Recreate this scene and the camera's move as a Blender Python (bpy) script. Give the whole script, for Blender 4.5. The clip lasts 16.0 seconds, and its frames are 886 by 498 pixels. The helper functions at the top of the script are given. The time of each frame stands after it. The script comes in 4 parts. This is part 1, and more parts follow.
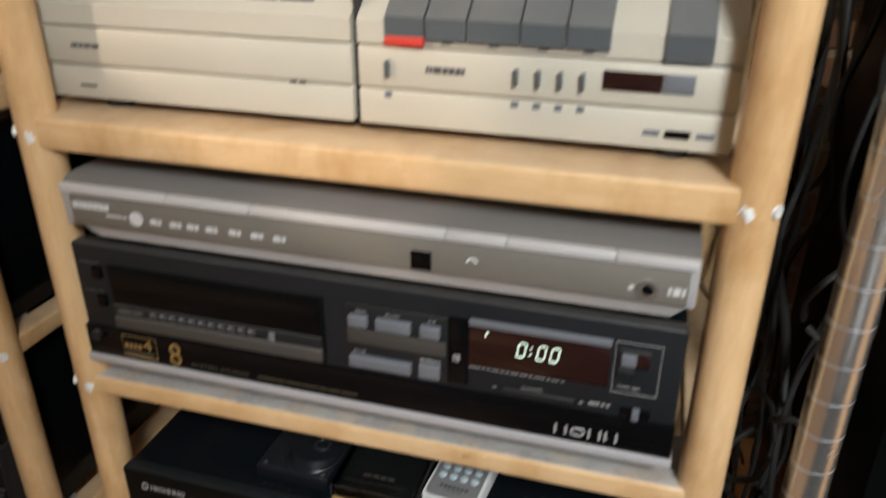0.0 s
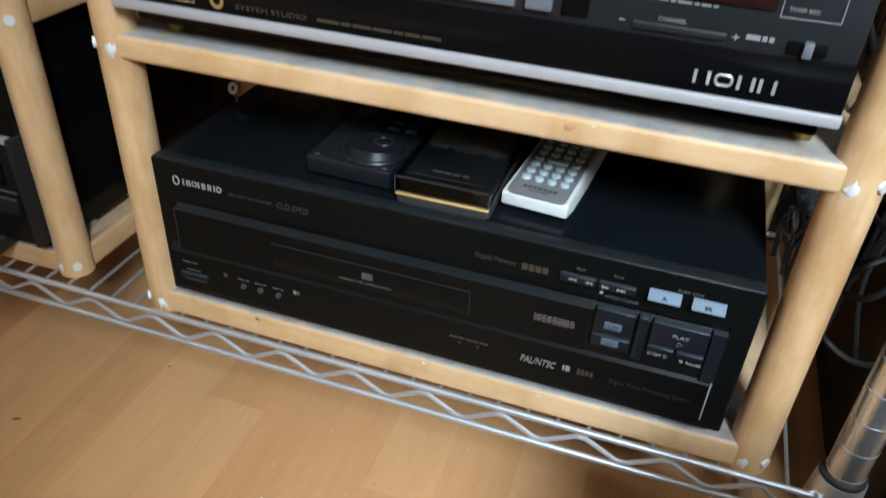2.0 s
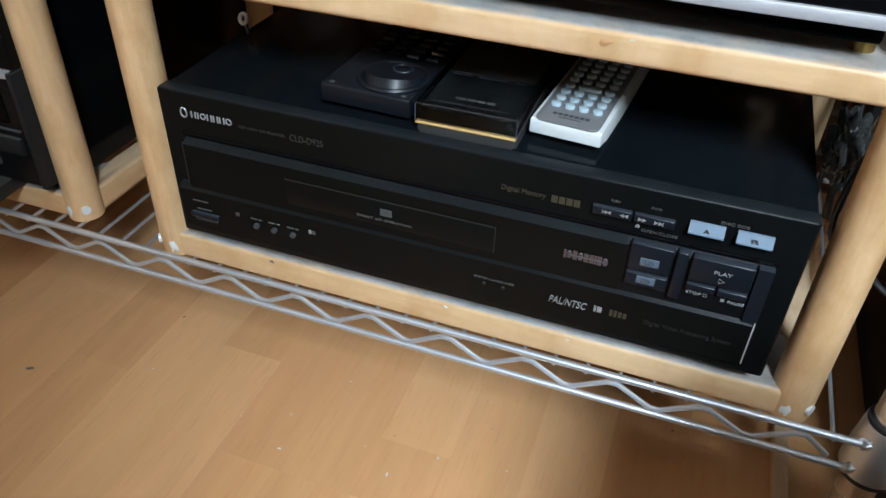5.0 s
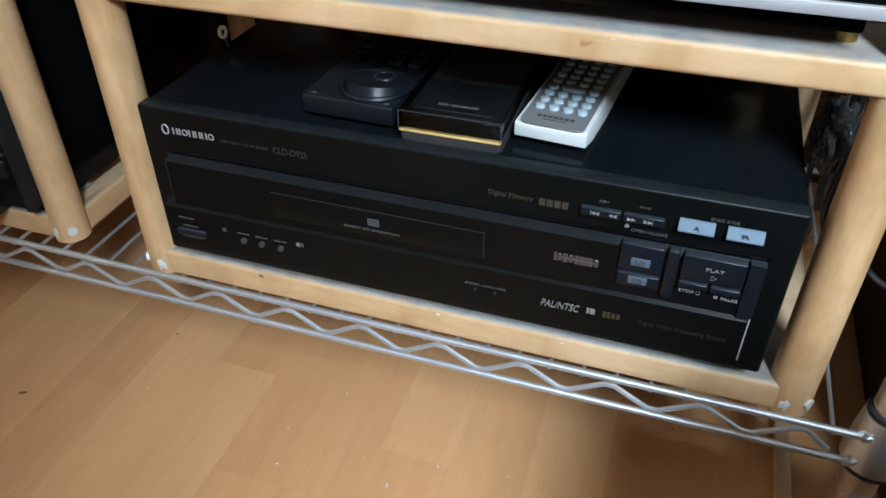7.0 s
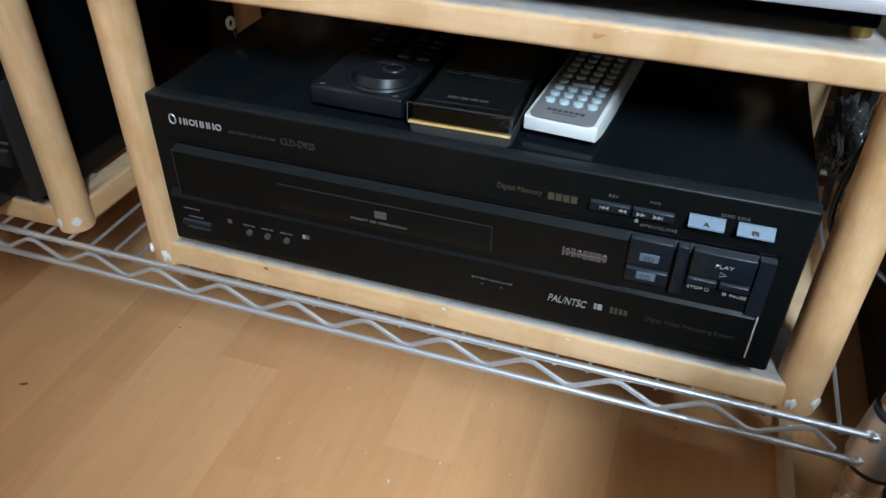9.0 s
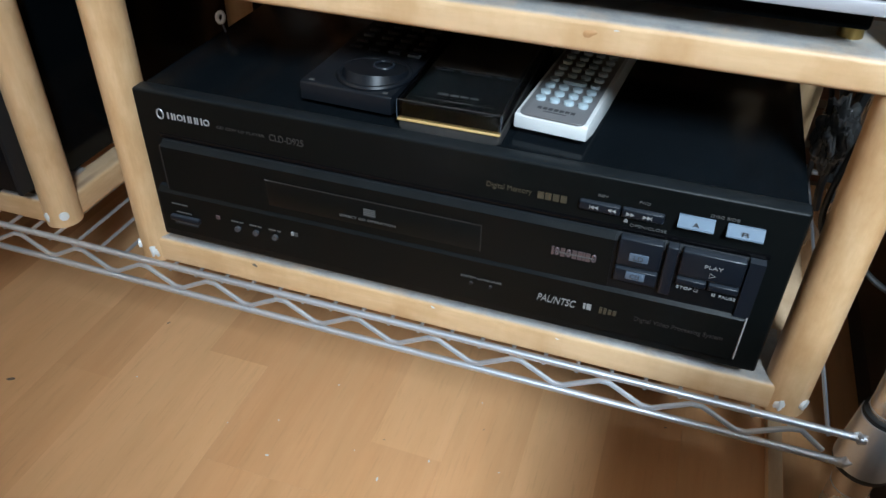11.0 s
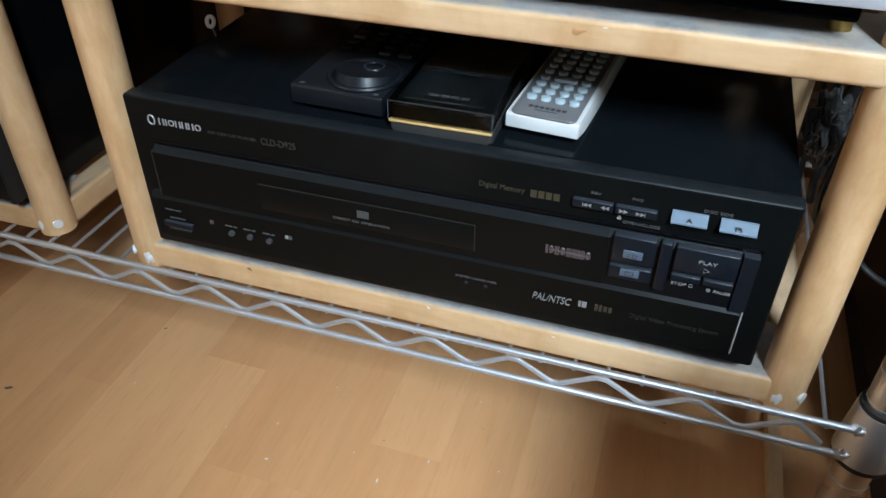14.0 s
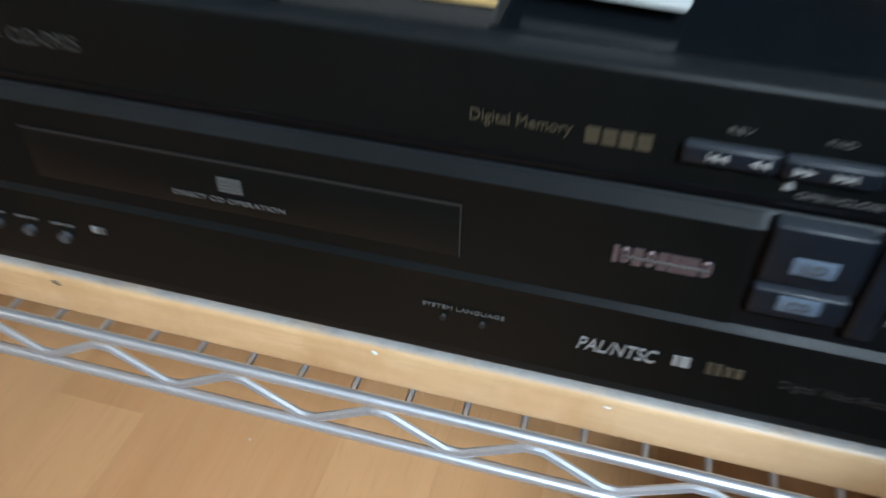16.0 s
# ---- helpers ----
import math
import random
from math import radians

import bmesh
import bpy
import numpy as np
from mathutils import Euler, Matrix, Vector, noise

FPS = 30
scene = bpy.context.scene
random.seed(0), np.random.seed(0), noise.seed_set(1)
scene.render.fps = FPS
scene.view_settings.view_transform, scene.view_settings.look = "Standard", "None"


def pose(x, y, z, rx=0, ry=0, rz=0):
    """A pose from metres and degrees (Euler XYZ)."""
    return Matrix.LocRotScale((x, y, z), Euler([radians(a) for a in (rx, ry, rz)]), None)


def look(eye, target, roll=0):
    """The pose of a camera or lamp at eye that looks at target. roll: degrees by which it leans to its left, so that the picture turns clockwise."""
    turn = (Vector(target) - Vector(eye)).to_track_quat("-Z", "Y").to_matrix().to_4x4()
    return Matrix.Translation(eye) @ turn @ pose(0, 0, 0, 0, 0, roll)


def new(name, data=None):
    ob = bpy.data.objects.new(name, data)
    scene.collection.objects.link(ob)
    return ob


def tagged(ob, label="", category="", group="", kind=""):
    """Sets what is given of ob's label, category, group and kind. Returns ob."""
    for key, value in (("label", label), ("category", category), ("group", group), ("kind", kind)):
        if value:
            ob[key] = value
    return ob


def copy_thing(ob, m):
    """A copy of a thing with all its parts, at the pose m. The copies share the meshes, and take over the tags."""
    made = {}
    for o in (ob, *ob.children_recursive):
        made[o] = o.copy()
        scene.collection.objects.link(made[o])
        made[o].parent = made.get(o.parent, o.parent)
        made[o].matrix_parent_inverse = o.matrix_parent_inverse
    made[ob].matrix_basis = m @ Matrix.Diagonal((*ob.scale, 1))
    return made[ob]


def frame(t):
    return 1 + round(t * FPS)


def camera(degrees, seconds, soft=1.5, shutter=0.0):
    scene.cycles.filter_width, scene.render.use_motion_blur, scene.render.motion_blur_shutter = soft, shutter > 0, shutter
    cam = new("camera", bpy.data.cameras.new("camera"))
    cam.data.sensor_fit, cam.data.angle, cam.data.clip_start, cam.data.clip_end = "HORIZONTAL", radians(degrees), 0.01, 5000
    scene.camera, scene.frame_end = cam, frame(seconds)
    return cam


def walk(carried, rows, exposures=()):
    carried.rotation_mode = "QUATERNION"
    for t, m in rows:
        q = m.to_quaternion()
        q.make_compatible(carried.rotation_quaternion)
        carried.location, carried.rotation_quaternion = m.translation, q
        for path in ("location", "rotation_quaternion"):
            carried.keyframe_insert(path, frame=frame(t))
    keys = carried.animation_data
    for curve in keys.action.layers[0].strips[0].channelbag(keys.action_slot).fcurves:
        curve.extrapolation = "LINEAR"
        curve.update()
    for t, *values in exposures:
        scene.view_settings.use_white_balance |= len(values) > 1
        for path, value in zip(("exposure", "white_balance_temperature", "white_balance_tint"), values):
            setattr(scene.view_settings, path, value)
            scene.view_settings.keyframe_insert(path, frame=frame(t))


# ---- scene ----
cam = camera(59.9, 16.0, shutter=0.5)
PATH = [
    (0, (0.1806, -0.3995, 0.7623), (-0.3150, 1.3319, -0.1074), 0.34),
    (0.2, (0.1624, -0.4044, 0.7340), (-0.3361, 1.3137, -0.1602), 0.81),
    (0.5, (0.1550, -0.4012, 0.7065), (-0.3401, 1.2928, -0.2343), 0.89),
    (0.8, (0.1453, -0.4028, 0.6742), (-0.3401, 1.2708, -0.3074), 1.40),
    (1, (0.1381, -0.4052, 0.6507), (-0.3545, 1.2565, -0.3473), 1.48),
    (1.2, (0.1321, -0.4095, 0.6290), (-0.3669, 1.2311, -0.4002), 1.74),
    (1.5, (0.1300, -0.4078, 0.6154), (-0.3609, 1.2058, -0.4595), 2.26),
    (1.7, (0.1328, -0.4039, 0.6069), (-0.3561, 1.1914, -0.4958), 2.60),
    (2, (0.1343, -0.3949, 0.5885), (-0.3481, 1.1774, -0.5495), 3.17),
    (2.5, (0.1266, -0.3908, 0.5702), (-0.3506, 1.1287, -0.6394), 4.02),
    (3, (0.1245, -0.3898, 0.5622), (-0.3611, 1.0989, -0.6820), 4.14),
    (3.5, (0.1280, -0.3875, 0.5604), (-0.3725, 1.0949, -0.6853), 3.93),
    (4, (0.1274, -0.3869, 0.5557), (-0.3818, 1.1055, -0.6746), 3.47),
    (6.5, (0.1310, -0.3759, 0.5532), (-0.3707, 1.1422, -0.6483), 0.29),
    (7, (0.1314, -0.3761, 0.5527), (-0.3716, 1.1411, -0.6493), -0.00),
    (7.5, (0.1325, -0.3755, 0.5533), (-0.3700, 1.1414, -0.6495), -0.10),
    (8, (0.1324, -0.3755, 0.5513), (-0.3728, 1.1415, -0.6502), -0.03),
    (8.5, (0.1333, -0.3705, 0.5517), (-0.3665, 1.1384, -0.6622), 0.24),
    (9, (0.1269, -0.3786, 0.5473), (-0.3746, 1.1413, -0.6521), 0.80),
    (11.5, (0.1295, -0.3735, 0.5474), (-0.3549, 1.1429, -0.6634), 1.57),
    (12, (0.1297, -0.3745, 0.5461), (-0.3544, 1.1461, -0.6594), 1.53),
    (12.5, (0.1302, -0.3733, 0.5481), (-0.3558, 1.1401, -0.6656), 1.12),
    (13, (0.1301, -0.3735, 0.5468), (-0.3537, 1.1427, -0.6645), 1.00),
    (13.5, (0.1308, -0.3727, 0.5478), (-0.3525, 1.1403, -0.6678), 0.64),
    (14, (0.1314, -0.3723, 0.5478), (-0.3502, 1.1442, -0.6639), 0.46),
    (14.5, (0.1331, -0.3715, 0.5481), (-0.3505, 1.1452, -0.6626), 0.44),
    (15, (0.1318, -0.3714, 0.5486), (-0.3442, 1.1475, -0.6623), 0.86),
    (15.2, (0.1324, -0.3650, 0.5452), (-0.3496, 1.1599, -0.6558), 0.98),
    (15.3, (0.1255, -0.3575, 0.5338), (-0.3507, 1.1690, -0.6673), 1.05),
    (15.4, (0.1218, -0.3373, 0.5208), (-0.3532, 1.1825, -0.6895), 1.14),
    (15.5, (0.1133, -0.3060, 0.4908), (-0.3411, 1.2127, -0.7286), 1.47),
    (15.6, (0.1052, -0.2845, 0.4757), (-0.3168, 1.2142, -0.7797), 1.64),
    (15.7, (0.1011, -0.2643, 0.4488), (-0.3214, 1.2554, -0.7808), 2.43),
    (15.8, (0.0902, -0.2240, 0.4332), (-0.3241, 1.2925, -0.8031), 1.79),
    (15.9, (0.0842, -0.1996, 0.4223), (-0.3298, 1.3129, -0.8191), 1.50),
    (16, (0.0747, -0.1752, 0.4099), (-0.3126, 1.2959, -0.8885), 1.23),
]
walk(cam, [(t, look(eye, target, roll)) for t, eye, target, roll in PATH], [(0.0, -0.54, 8200.0, 21.0), (1.0, 0.0, 7000.0, 17.0), (2.2, 0.06, 6800.0, 13.0), (4.0, 0.0, 6700.0, 13.0), (7.0, 0.0, 6500.0, 13.0), (16.0, 0.0, 6500.0, 13.0)])

# ---- light ----
world = bpy.data.worlds.new("world")
scene.world = world
world.use_nodes = True
sky = world.node_tree.nodes.new("ShaderNodeTexSky")
sky.sky_type, sky.sun_disc, sky.sun_elevation, sky.sun_rotation = "NISHITA", False, radians(20), radians(225)
world.node_tree.links.new(sky.outputs[0], world.node_tree.nodes["Background"].inputs[0])
world.node_tree.nodes["Background"].inputs[1].default_value = 0.08


def window_light(name, x, y, z, w, h, watts, color, target):
    lamp = bpy.data.lights.new(name, "AREA")
    lamp.shape, lamp.size, lamp.size_y, lamp.energy, lamp.color = "RECTANGLE", w, h, watts, color
    ob = new(name, lamp)
    ob.matrix_world = look((x, y, z), target)
    return ob


window_light("window_light_right", 0.92, -1.66, 1.93, 0.36, 0.56, 104, (0.66, 0.85, 1.0), (0.5, 0.0, 0.4))
window_light("window_light_left", -1.74, -1.33, 1.75, 0.56, 0.62, 4, (1.0, 0.88, 0.70), (0.0, 0.0, 0.3))
sun = bpy.data.lights.new("sun", "SUN")
sun.energy, sun.angle, sun.color = 2.0, radians(0.6), (1.0, 0.93, 0.82)
new("sun", sun).matrix_world = look((-1.0, -0.86, 0.50), (0, 0, 0))
scene.view_settings.exposure = 0.0


# ---- materials ----
class Nodes:
    def __init__(self, name):
        self.mat = bpy.data.materials.new(name)
        self.mat.use_nodes = True
        self.tree = self.mat.node_tree
        self.bsdf = self.tree.nodes["Principled BSDF"]

    def node(self, kind, **values):
        made = self.tree.nodes.new(kind)
        for key, value in values.items():
            made.inputs[key.replace("_", " ")].default_value = value
        return made

    def link(self, a, b):
        self.tree.links.new(a, b)

    def coords(self, scale=(1, 1, 1), shift=True):
        tex = self.node("ShaderNodeTexCoord")
        place = self.node("ShaderNodeMapping")
        place.inputs["Scale"].default_value = scale
        self.link(tex.outputs["Object"], place.inputs["Vector"])
        if shift:
            info = self.node("ShaderNodeObjectInfo")
            wide = self.node("ShaderNodeVectorMath")
            wide.operation = "SCALE"
            wide.inputs["Scale"].default_value = 17.0
            self.link(info.outputs["Random"], wide.inputs[0])
            self.link(wide.outputs[0], place.inputs["Location"])
        return place.outputs[0]

    def noise(self, vec, scale, detail=4.0, rough=0.55):
        made = self.node("ShaderNodeTexNoise", Scale=scale, Detail=detail, Roughness=rough)
        self.link(vec, made.inputs["Vector"])
        return made.outputs["Fac"]

    def ramp(self, fac, *stops):
        made = self.node("ShaderNodeValToRGB")
        ramp = made.color_ramp
        while len(ramp.elements) < len(stops):
            ramp.elements.new(0.5)
        for el, (at, col) in zip(ramp.elements, stops):
            el.position, el.color = at, (*col, 1) if len(col) == 3 else col
        self.link(fac, made.inputs[0])
        return made.outputs[0]

    def mix(self, fac, a, b, how="MIX"):
        made = self.tree.nodes.new("ShaderNodeMix")
        made.data_type, made.blend_type = "RGBA", how
        for socket, value in ((made.inputs[0], fac), (made.inputs[6], a), (made.inputs[7], b)):
            if isinstance(value, (int, float)):
                socket.default_value = value
            elif isinstance(value, tuple):
                socket.default_value = (*value, 1)
            else:
                self.link(value, socket)
        return made.outputs[2]

    def bump(self, height, strength, distance=0.001):
        made = self.node("ShaderNodeBump", Strength=strength, Distance=distance)
        self.link(height, made.inputs["Height"])
        self.link(made.outputs[0], self.bsdf.inputs["Normal"])

    def rough(self, fac, low, high):
        made = self.node("ShaderNodeMapRange")
        made.inputs["To Min"].default_value, made.inputs["To Max"].default_value = low, high
        self.link(fac, made.inputs["Value"])
        self.link(made.outputs[0], self.bsdf.inputs["Roughness"])


def surface(name, color, rough=0.5, metal=0.0, vary=0.12, grain=900, bump=0.15, dust=0.0, stretch=(1, 1, 1), coat=0.0, film_color=(0.45, 0.41, 0.36), spec=0.5):
    """A painted, moulded or metal surface with grain, blotches and a film on its upper faces: dust, plus painted window
    light on the blacks.
    """
    n = Nodes(name)
    vec = n.coords(stretch)
    fine, wide = n.noise(vec, grain, 3), n.noise(vec, 14, 5)
    low, high = (tuple(max(0, c * k) for c in color) for k in (1 - vary, 1 + vary))
    base = n.mix(wide, low, high)
    base = n.mix(0.35, base, n.mix(fine, low, high))
    if dust:
        geo = n.node("ShaderNodeNewGeometry")
        part_z = n.node("ShaderNodeSeparateXYZ")
        n.link(geo.outputs["Normal"], part_z.inputs[0])
        up = n.ramp(part_z.outputs[2], (0.55, (0, 0, 0)), (0.95, (1, 1, 1)))
        patch = n.ramp(n.noise(vec, 45, 6, 0.7), (0.2, (dust * 0.45,) * 3), (0.8, (dust,) * 3))
        amount = n.mix(1.0, up, patch, "MULTIPLY")
        base = n.mix(amount, base, film_color)
    n.link(base, n.bsdf.inputs["Base Color"])
    n.rough(wide, max(0.03, rough - 0.07), min(1, rough + 0.09))
    n.bsdf.inputs["Metallic"].default_value = metal
    n.bsdf.inputs["Coat Weight"].default_value = coat
    n.bsdf.inputs["Specular IOR Level"].default_value = spec
    if bump:
        n.bump(fine, bump, 0.0004)
    return n.mat


def pine(name, scale, age=0.6, dusty=1.0):
    """Clear-varnished pine with the grain along the axis of the smallest scale."""
    n = Nodes(name)
    vec = n.coords(scale)
    warp = n.noise(vec, 3.0, 3)
    rings = n.noise(vec, 26, 6, 0.6)
    streak = n.noise(vec, 90, 3, 0.5)
    base = n.ramp(rings, (0.25, (0.60, 0.355, 0.175)), (0.5, (0.67, 0.42, 0.215)), (0.75, (0.73, 0.485, 0.27)))
    base = n.mix(n.ramp(streak, (0.45, (0, 0, 0)), (0.8, (0.45, 0.45, 0.45))), base, (0.56, 0.34, 0.17))
    base = n.mix(n.ramp(warp, (0.4, (0, 0, 0)), (0.8, (0.5, 0.5, 0.5))), base, (0.74, 0.54, 0.34))
    aged = n.noise(n.coords((1.6, 1.6, 0.8)), 15.0, 5, 0.6)
    base = n.mix(n.ramp(aged, (0.47, (0, 0, 0)), (0.68, (age,) * 3)), base, (0.50, 0.275, 0.115))
    knots = n.node("ShaderNodeTexVoronoi", Scale=2.6)
    n.link(vec, knots.inputs["Vector"])
    spot = n.ramp(knots.outputs["Distance"], (0.03, (1, 1, 1)), (0.09, (0, 0, 0)))
    base = n.mix(spot, base, (0.26, 0.12, 0.045))
    geo = n.node("ShaderNodeNewGeometry")
    part_z = n.node("ShaderNodeSeparateXYZ")
    n.link(geo.outputs["Normal"], part_z.inputs[0])
    up = n.ramp(part_z.outputs[2], (0.6, (0, 0, 0)), (0.97, (1, 1, 1)))
    grime = n.noise(n.coords((1, 1, 1)), 38, 6, 0.7)
    film = n.mix(1.0, up, n.ramp(grime, (0.22, (0.45 * dusty,) * 3), (0.55, (0.95 * dusty,) * 3)), "MULTIPLY")
    smudge = n.ramp(n.noise(n.coords((1, 1, 1)), 55, 6, 0.75), (0.45, (0.36, 0.36, 0.35)), (0.78, (0.17, 0.18, 0.19)))
    base = n.mix(film, base, smudge)
    n.link(base, n.bsdf.inputs["Base Color"])
    n.rough(rings, 0.36, 0.52)
    n.bump(streak, 0.22, 0.0006)
    return n.mat


def laminate(name):
    """Beech-look laminate: three printed strips to a board, with staggered ends."""
    n = Nodes(name)
    tex = n.node("ShaderNodeTexCoord")
    part_xyz = n.node("ShaderNodeSeparateXYZ")
    n.link(tex.outputs["Object"], part_xyz.inputs[0])

    def calc(op, a, b):
        made = n.node("ShaderNodeMath")
        made.operation = op
        for k, v in enumerate((a, b)):
            if isinstance(v, (int, float)):
                made.inputs[k].default_value = v
            else:
                n.link(v, made.inputs[k])
        return made.outputs[0]

    info = n.node("ShaderNodeObjectInfo")
    strip = calc("FLOOR", calc("DIVIDE", calc("ADD", part_xyz.outputs[0], 0.0975), 0.065), 0)
    along = calc("FLOOR", calc("DIVIDE", calc("ADD", part_xyz.outputs[1], calc("MULTIPLY", strip, 0.173)), 0.41), 0)
    both = n.node("ShaderNodeCombineXYZ")
    for k, v in enumerate((strip, along, calc("MULTIPLY", info.outputs["Random"], 90))):
        n.link(v, both.inputs[k])
    cell = n.node("ShaderNodeTexWhiteNoise")
    n.link(both.outputs[0], cell.inputs["Vector"])
    vec = n.coords((26, 1.6, 1))
    fleck = n.noise(n.coords((130, 9, 1)), 3.0, 4, 0.6)
    grain = n.noise(vec, 2.4, 6, 0.62)
    base = n.ramp(cell.outputs["Value"], (0.0, (0.60, 0.288, 0.122)), (0.5, (0.70, 0.362, 0.162)), (1.0, (0.79, 0.440, 0.212)))
    base = n.mix(n.ramp(grain, (0.35, (0, 0, 0)), (0.75, (0.4, 0.4, 0.4))), base, (0.80, 0.47, 0.245))
    base = n.mix(n.ramp(fleck, (0.55, (0, 0, 0)), (0.75, (0.35, 0.35, 0.35))), base, (0.46, 0.24, 0.10))
    worn = n.noise(n.coords((3.0, 0.6, 1)), 6.0, 5, 0.6)
    base = n.mix(n.ramp(worn, (0.40, (0, 0, 0)), (0.75, (0.5, 0.5, 0.5))), base, (0.52, 0.29, 0.13))
    scuff = n.noise(n.coords((60, 22, 1)), 4.0, 5, 0.7)
    base = n.mix(n.ramp(scuff, (0.68, (0, 0, 0)), (0.78, (0.5, 0.5, 0.5))), base, (0.36, 0.26, 0.17))
    n.link(base, n.bsdf.inputs["Base Color"])
    n.rough(n.noise(n.coords((1, 1, 1)), 7, 5), 0.24, 0.42)
    n.bump(fleck, 0.06, 0.0004)
    return n.mat


def glow(name, color, power):
    n = Nodes(name)
    n.bsdf.inputs["Base Color"].default_value = (0.02, 0.02, 0.02, 1)
    n.bsdf.inputs["Emission Color"].default_value = (*color, 1)
    n.bsdf.inputs["Emission Strength"].default_value = power
    return n.mat


def clear(name, color=(1, 1, 1), rough=0.03, ior=1.49, ripple=0.05):
    n = Nodes(name)
    n.bsdf.inputs["Base Color"].default_value = (*color, 1)
    n.bsdf.inputs["Transmission Weight"].default_value = 1.0
    n.bsdf.inputs["IOR"].default_value = ior
    vec = n.coords()
    n.rough(n.noise(vec, 30, 5), rough, rough + 0.08)
    n.bump(n.noise(vec, 260, 3), ripple, 0.0005)
    return n.mat


WOOD_X, WOOD_Z = pine("pine_x", (1, 7, 7)), pine("pine_z", (7, 7, 1), 0.9)
CLEAN_X, CLEAN_Y = pine("clean_pine_x", (1, 7, 7), 0.9, 0.25), pine("clean_pine_y", (7, 1, 7), 0.8, 0.25)
FLOOR = laminate("beech_laminate")
CHROME = surface("chrome", (0.62, 0.65, 0.70), 0.42, 0.80, 0.12, 500, 0.08)
DULL_CHROME = surface("worn_chrome", (0.70, 0.69, 0.68), 0.25, 0.90, 0.2, 300, 0.08)
# Bluish film on these blacks is dust with window light painted into its colour.
BLACK_METAL = surface("black_lacquered_steel", (0.0020, 0.0028, 0.0034), 0.17, 0.0, 0.3, 1500, 0.03, dust=0.012, spec=0.16, film_color=(0.25, 0.36, 0.46))
BLACK_PANEL = surface("black_plastic_fascia", (0.0033, 0.0041, 0.0041), 0.34, 0.0, 0.25, 1600, 0.08, dust=0.05, spec=0.12, film_color=(0.27, 0.33, 0.38))
BLACK_EDGE = surface("black_satin_plastic", (0.0040, 0.0048, 0.0058), 0.32, 0.0, 0.25, 1600, 0.1, dust=0.05, spec=0.18, film_color=(0.27, 0.34, 0.40))
BLUE_BLACK = surface("blue_black_button", (0.007, 0.0095, 0.014), 0.34, 0.0, 0.2, 1200, 0.1, dust=0.12, spec=0.25, film_color=(0.25, 0.29, 0.34))
GLOSS_BLACK = surface("gloss_black_plastic", (0.0035, 0.0035, 0.004), 0.16, 0.0, 0.3, 800, 0.02, spec=0.12)
SMOKE = surface("smoked_window", (0.0035, 0.0035, 0.0035), 0.12, 0.0, 0.2, 500, 0.0, spec=0.12)
RED_SMOKE = surface("red_smoked_window", (0.022, 0.008, 0.007), 0.12, 0.0, 0.2, 500, 0.0, spec=0.35)
RUBBER = surface("black_rubber", (0.018, 0.018, 0.018), 0.7, 0.0, 0.3, 700, 0.2)
CABLE = surface("black_cable_jacket", (0.014, 0.014, 0.014), 0.45, 0.0, 0.3, 500, 0.1)
CHARCOAL = surface("charcoal_plastic", (0.012, 0.013, 0.015), 0.42, 0.0, 0.2, 1400, 0.15, dust=0.12, spec=0.35)
DARK_GREY = surface("dark_grey_plastic", (0.011, 0.0125, 0.015), 0.42, 0.0, 0.2, 1200, 0.15, dust=0.12, spec=0.25)
GREY_KEY = surface("grey_key", (0.135, 0.148, 0.168), 0.4, 0.0, 0.12, 1200, 0.1)
LEDGE = surface("grey_brown_ledge", (0.055, 0.048, 0.044), 0.5, 0.0, 0.3, 300, 0.2, dust=0.2, spec=0.3)
SILVER = surface("silver_paint", (0.44, 0.44, 0.445), 0.36, 0.3, 0.08, 1300, 0.06, dust=0.15)
# Non-metal blue-grey base stands for the window mirrored in the silver keys.
SILVER_KEY = surface("silver_key_painted_reflection", (0.155, 0.21, 0.27), 0.45, 0.0, 0.06, 600, 0.03, spec=0.1)
CHAMPAGNE = surface("champagne_grey_fascia", (0.185, 0.172, 0.150), 0.42, 0.2, 0.08, 900, 0.05, stretch=(0.05, 1, 1))
TOP_SILVER = surface("brushed_silver_steel", (0.155, 0.15, 0.15), 0.45, 0.3, 0.1, 700, 0.08, dust=0.25, stretch=(0.06, 1, 1), film_color=(0.36, 0.34, 0.31))
STRIP = surface("aluminium_strip", (0.47, 0.46, 0.48), 0.38, 0.25, 0.08, 900, 0.05, stretch=(0.05, 1, 1))
CREAM = surface("yellowed_silver_plastic", (0.52, 0.49, 0.415), 0.42, 0.1, 0.09, 1100, 0.08, dust=0.2)
SLATE = surface("slate_key", (0.075, 0.088, 0.095), 0.38, 0.0, 0.15, 900, 0.1, dust=0.3)
RED = surface("red_key_tip", (0.62, 0.05, 0.035), 0.4, 0.0, 0.1, 900, 0.1)
GOLD = surface("gold_print", (0.62, 0.46, 0.20), 0.3, 0.8, 0.1, 900, 0.03)
BRASS = surface("brass_strip", (0.78, 0.53, 0.22), 0.35, 0.35, 0.1, 500, 0.03)
BRIGHT_SILVER = surface("bright_silver_paint", (0.60, 0.60, 0.61), 0.34, 0.3, 0.08, 1300, 0.06, dust=0.1)
DULL_GOLD = surface("dull_gold_print", (0.052, 0.043, 0.027), 0.45, 0.1, 0.1, 900, 0.03)
PRINT = surface("pale_print", (0.24, 0.24, 0.235), 0.5, 0.0, 0.08, 900, 0.0)
FAINT = surface("faint_print", (0.075, 0.075, 0.072), 0.5, 0.0, 0.1, 900, 0.0)
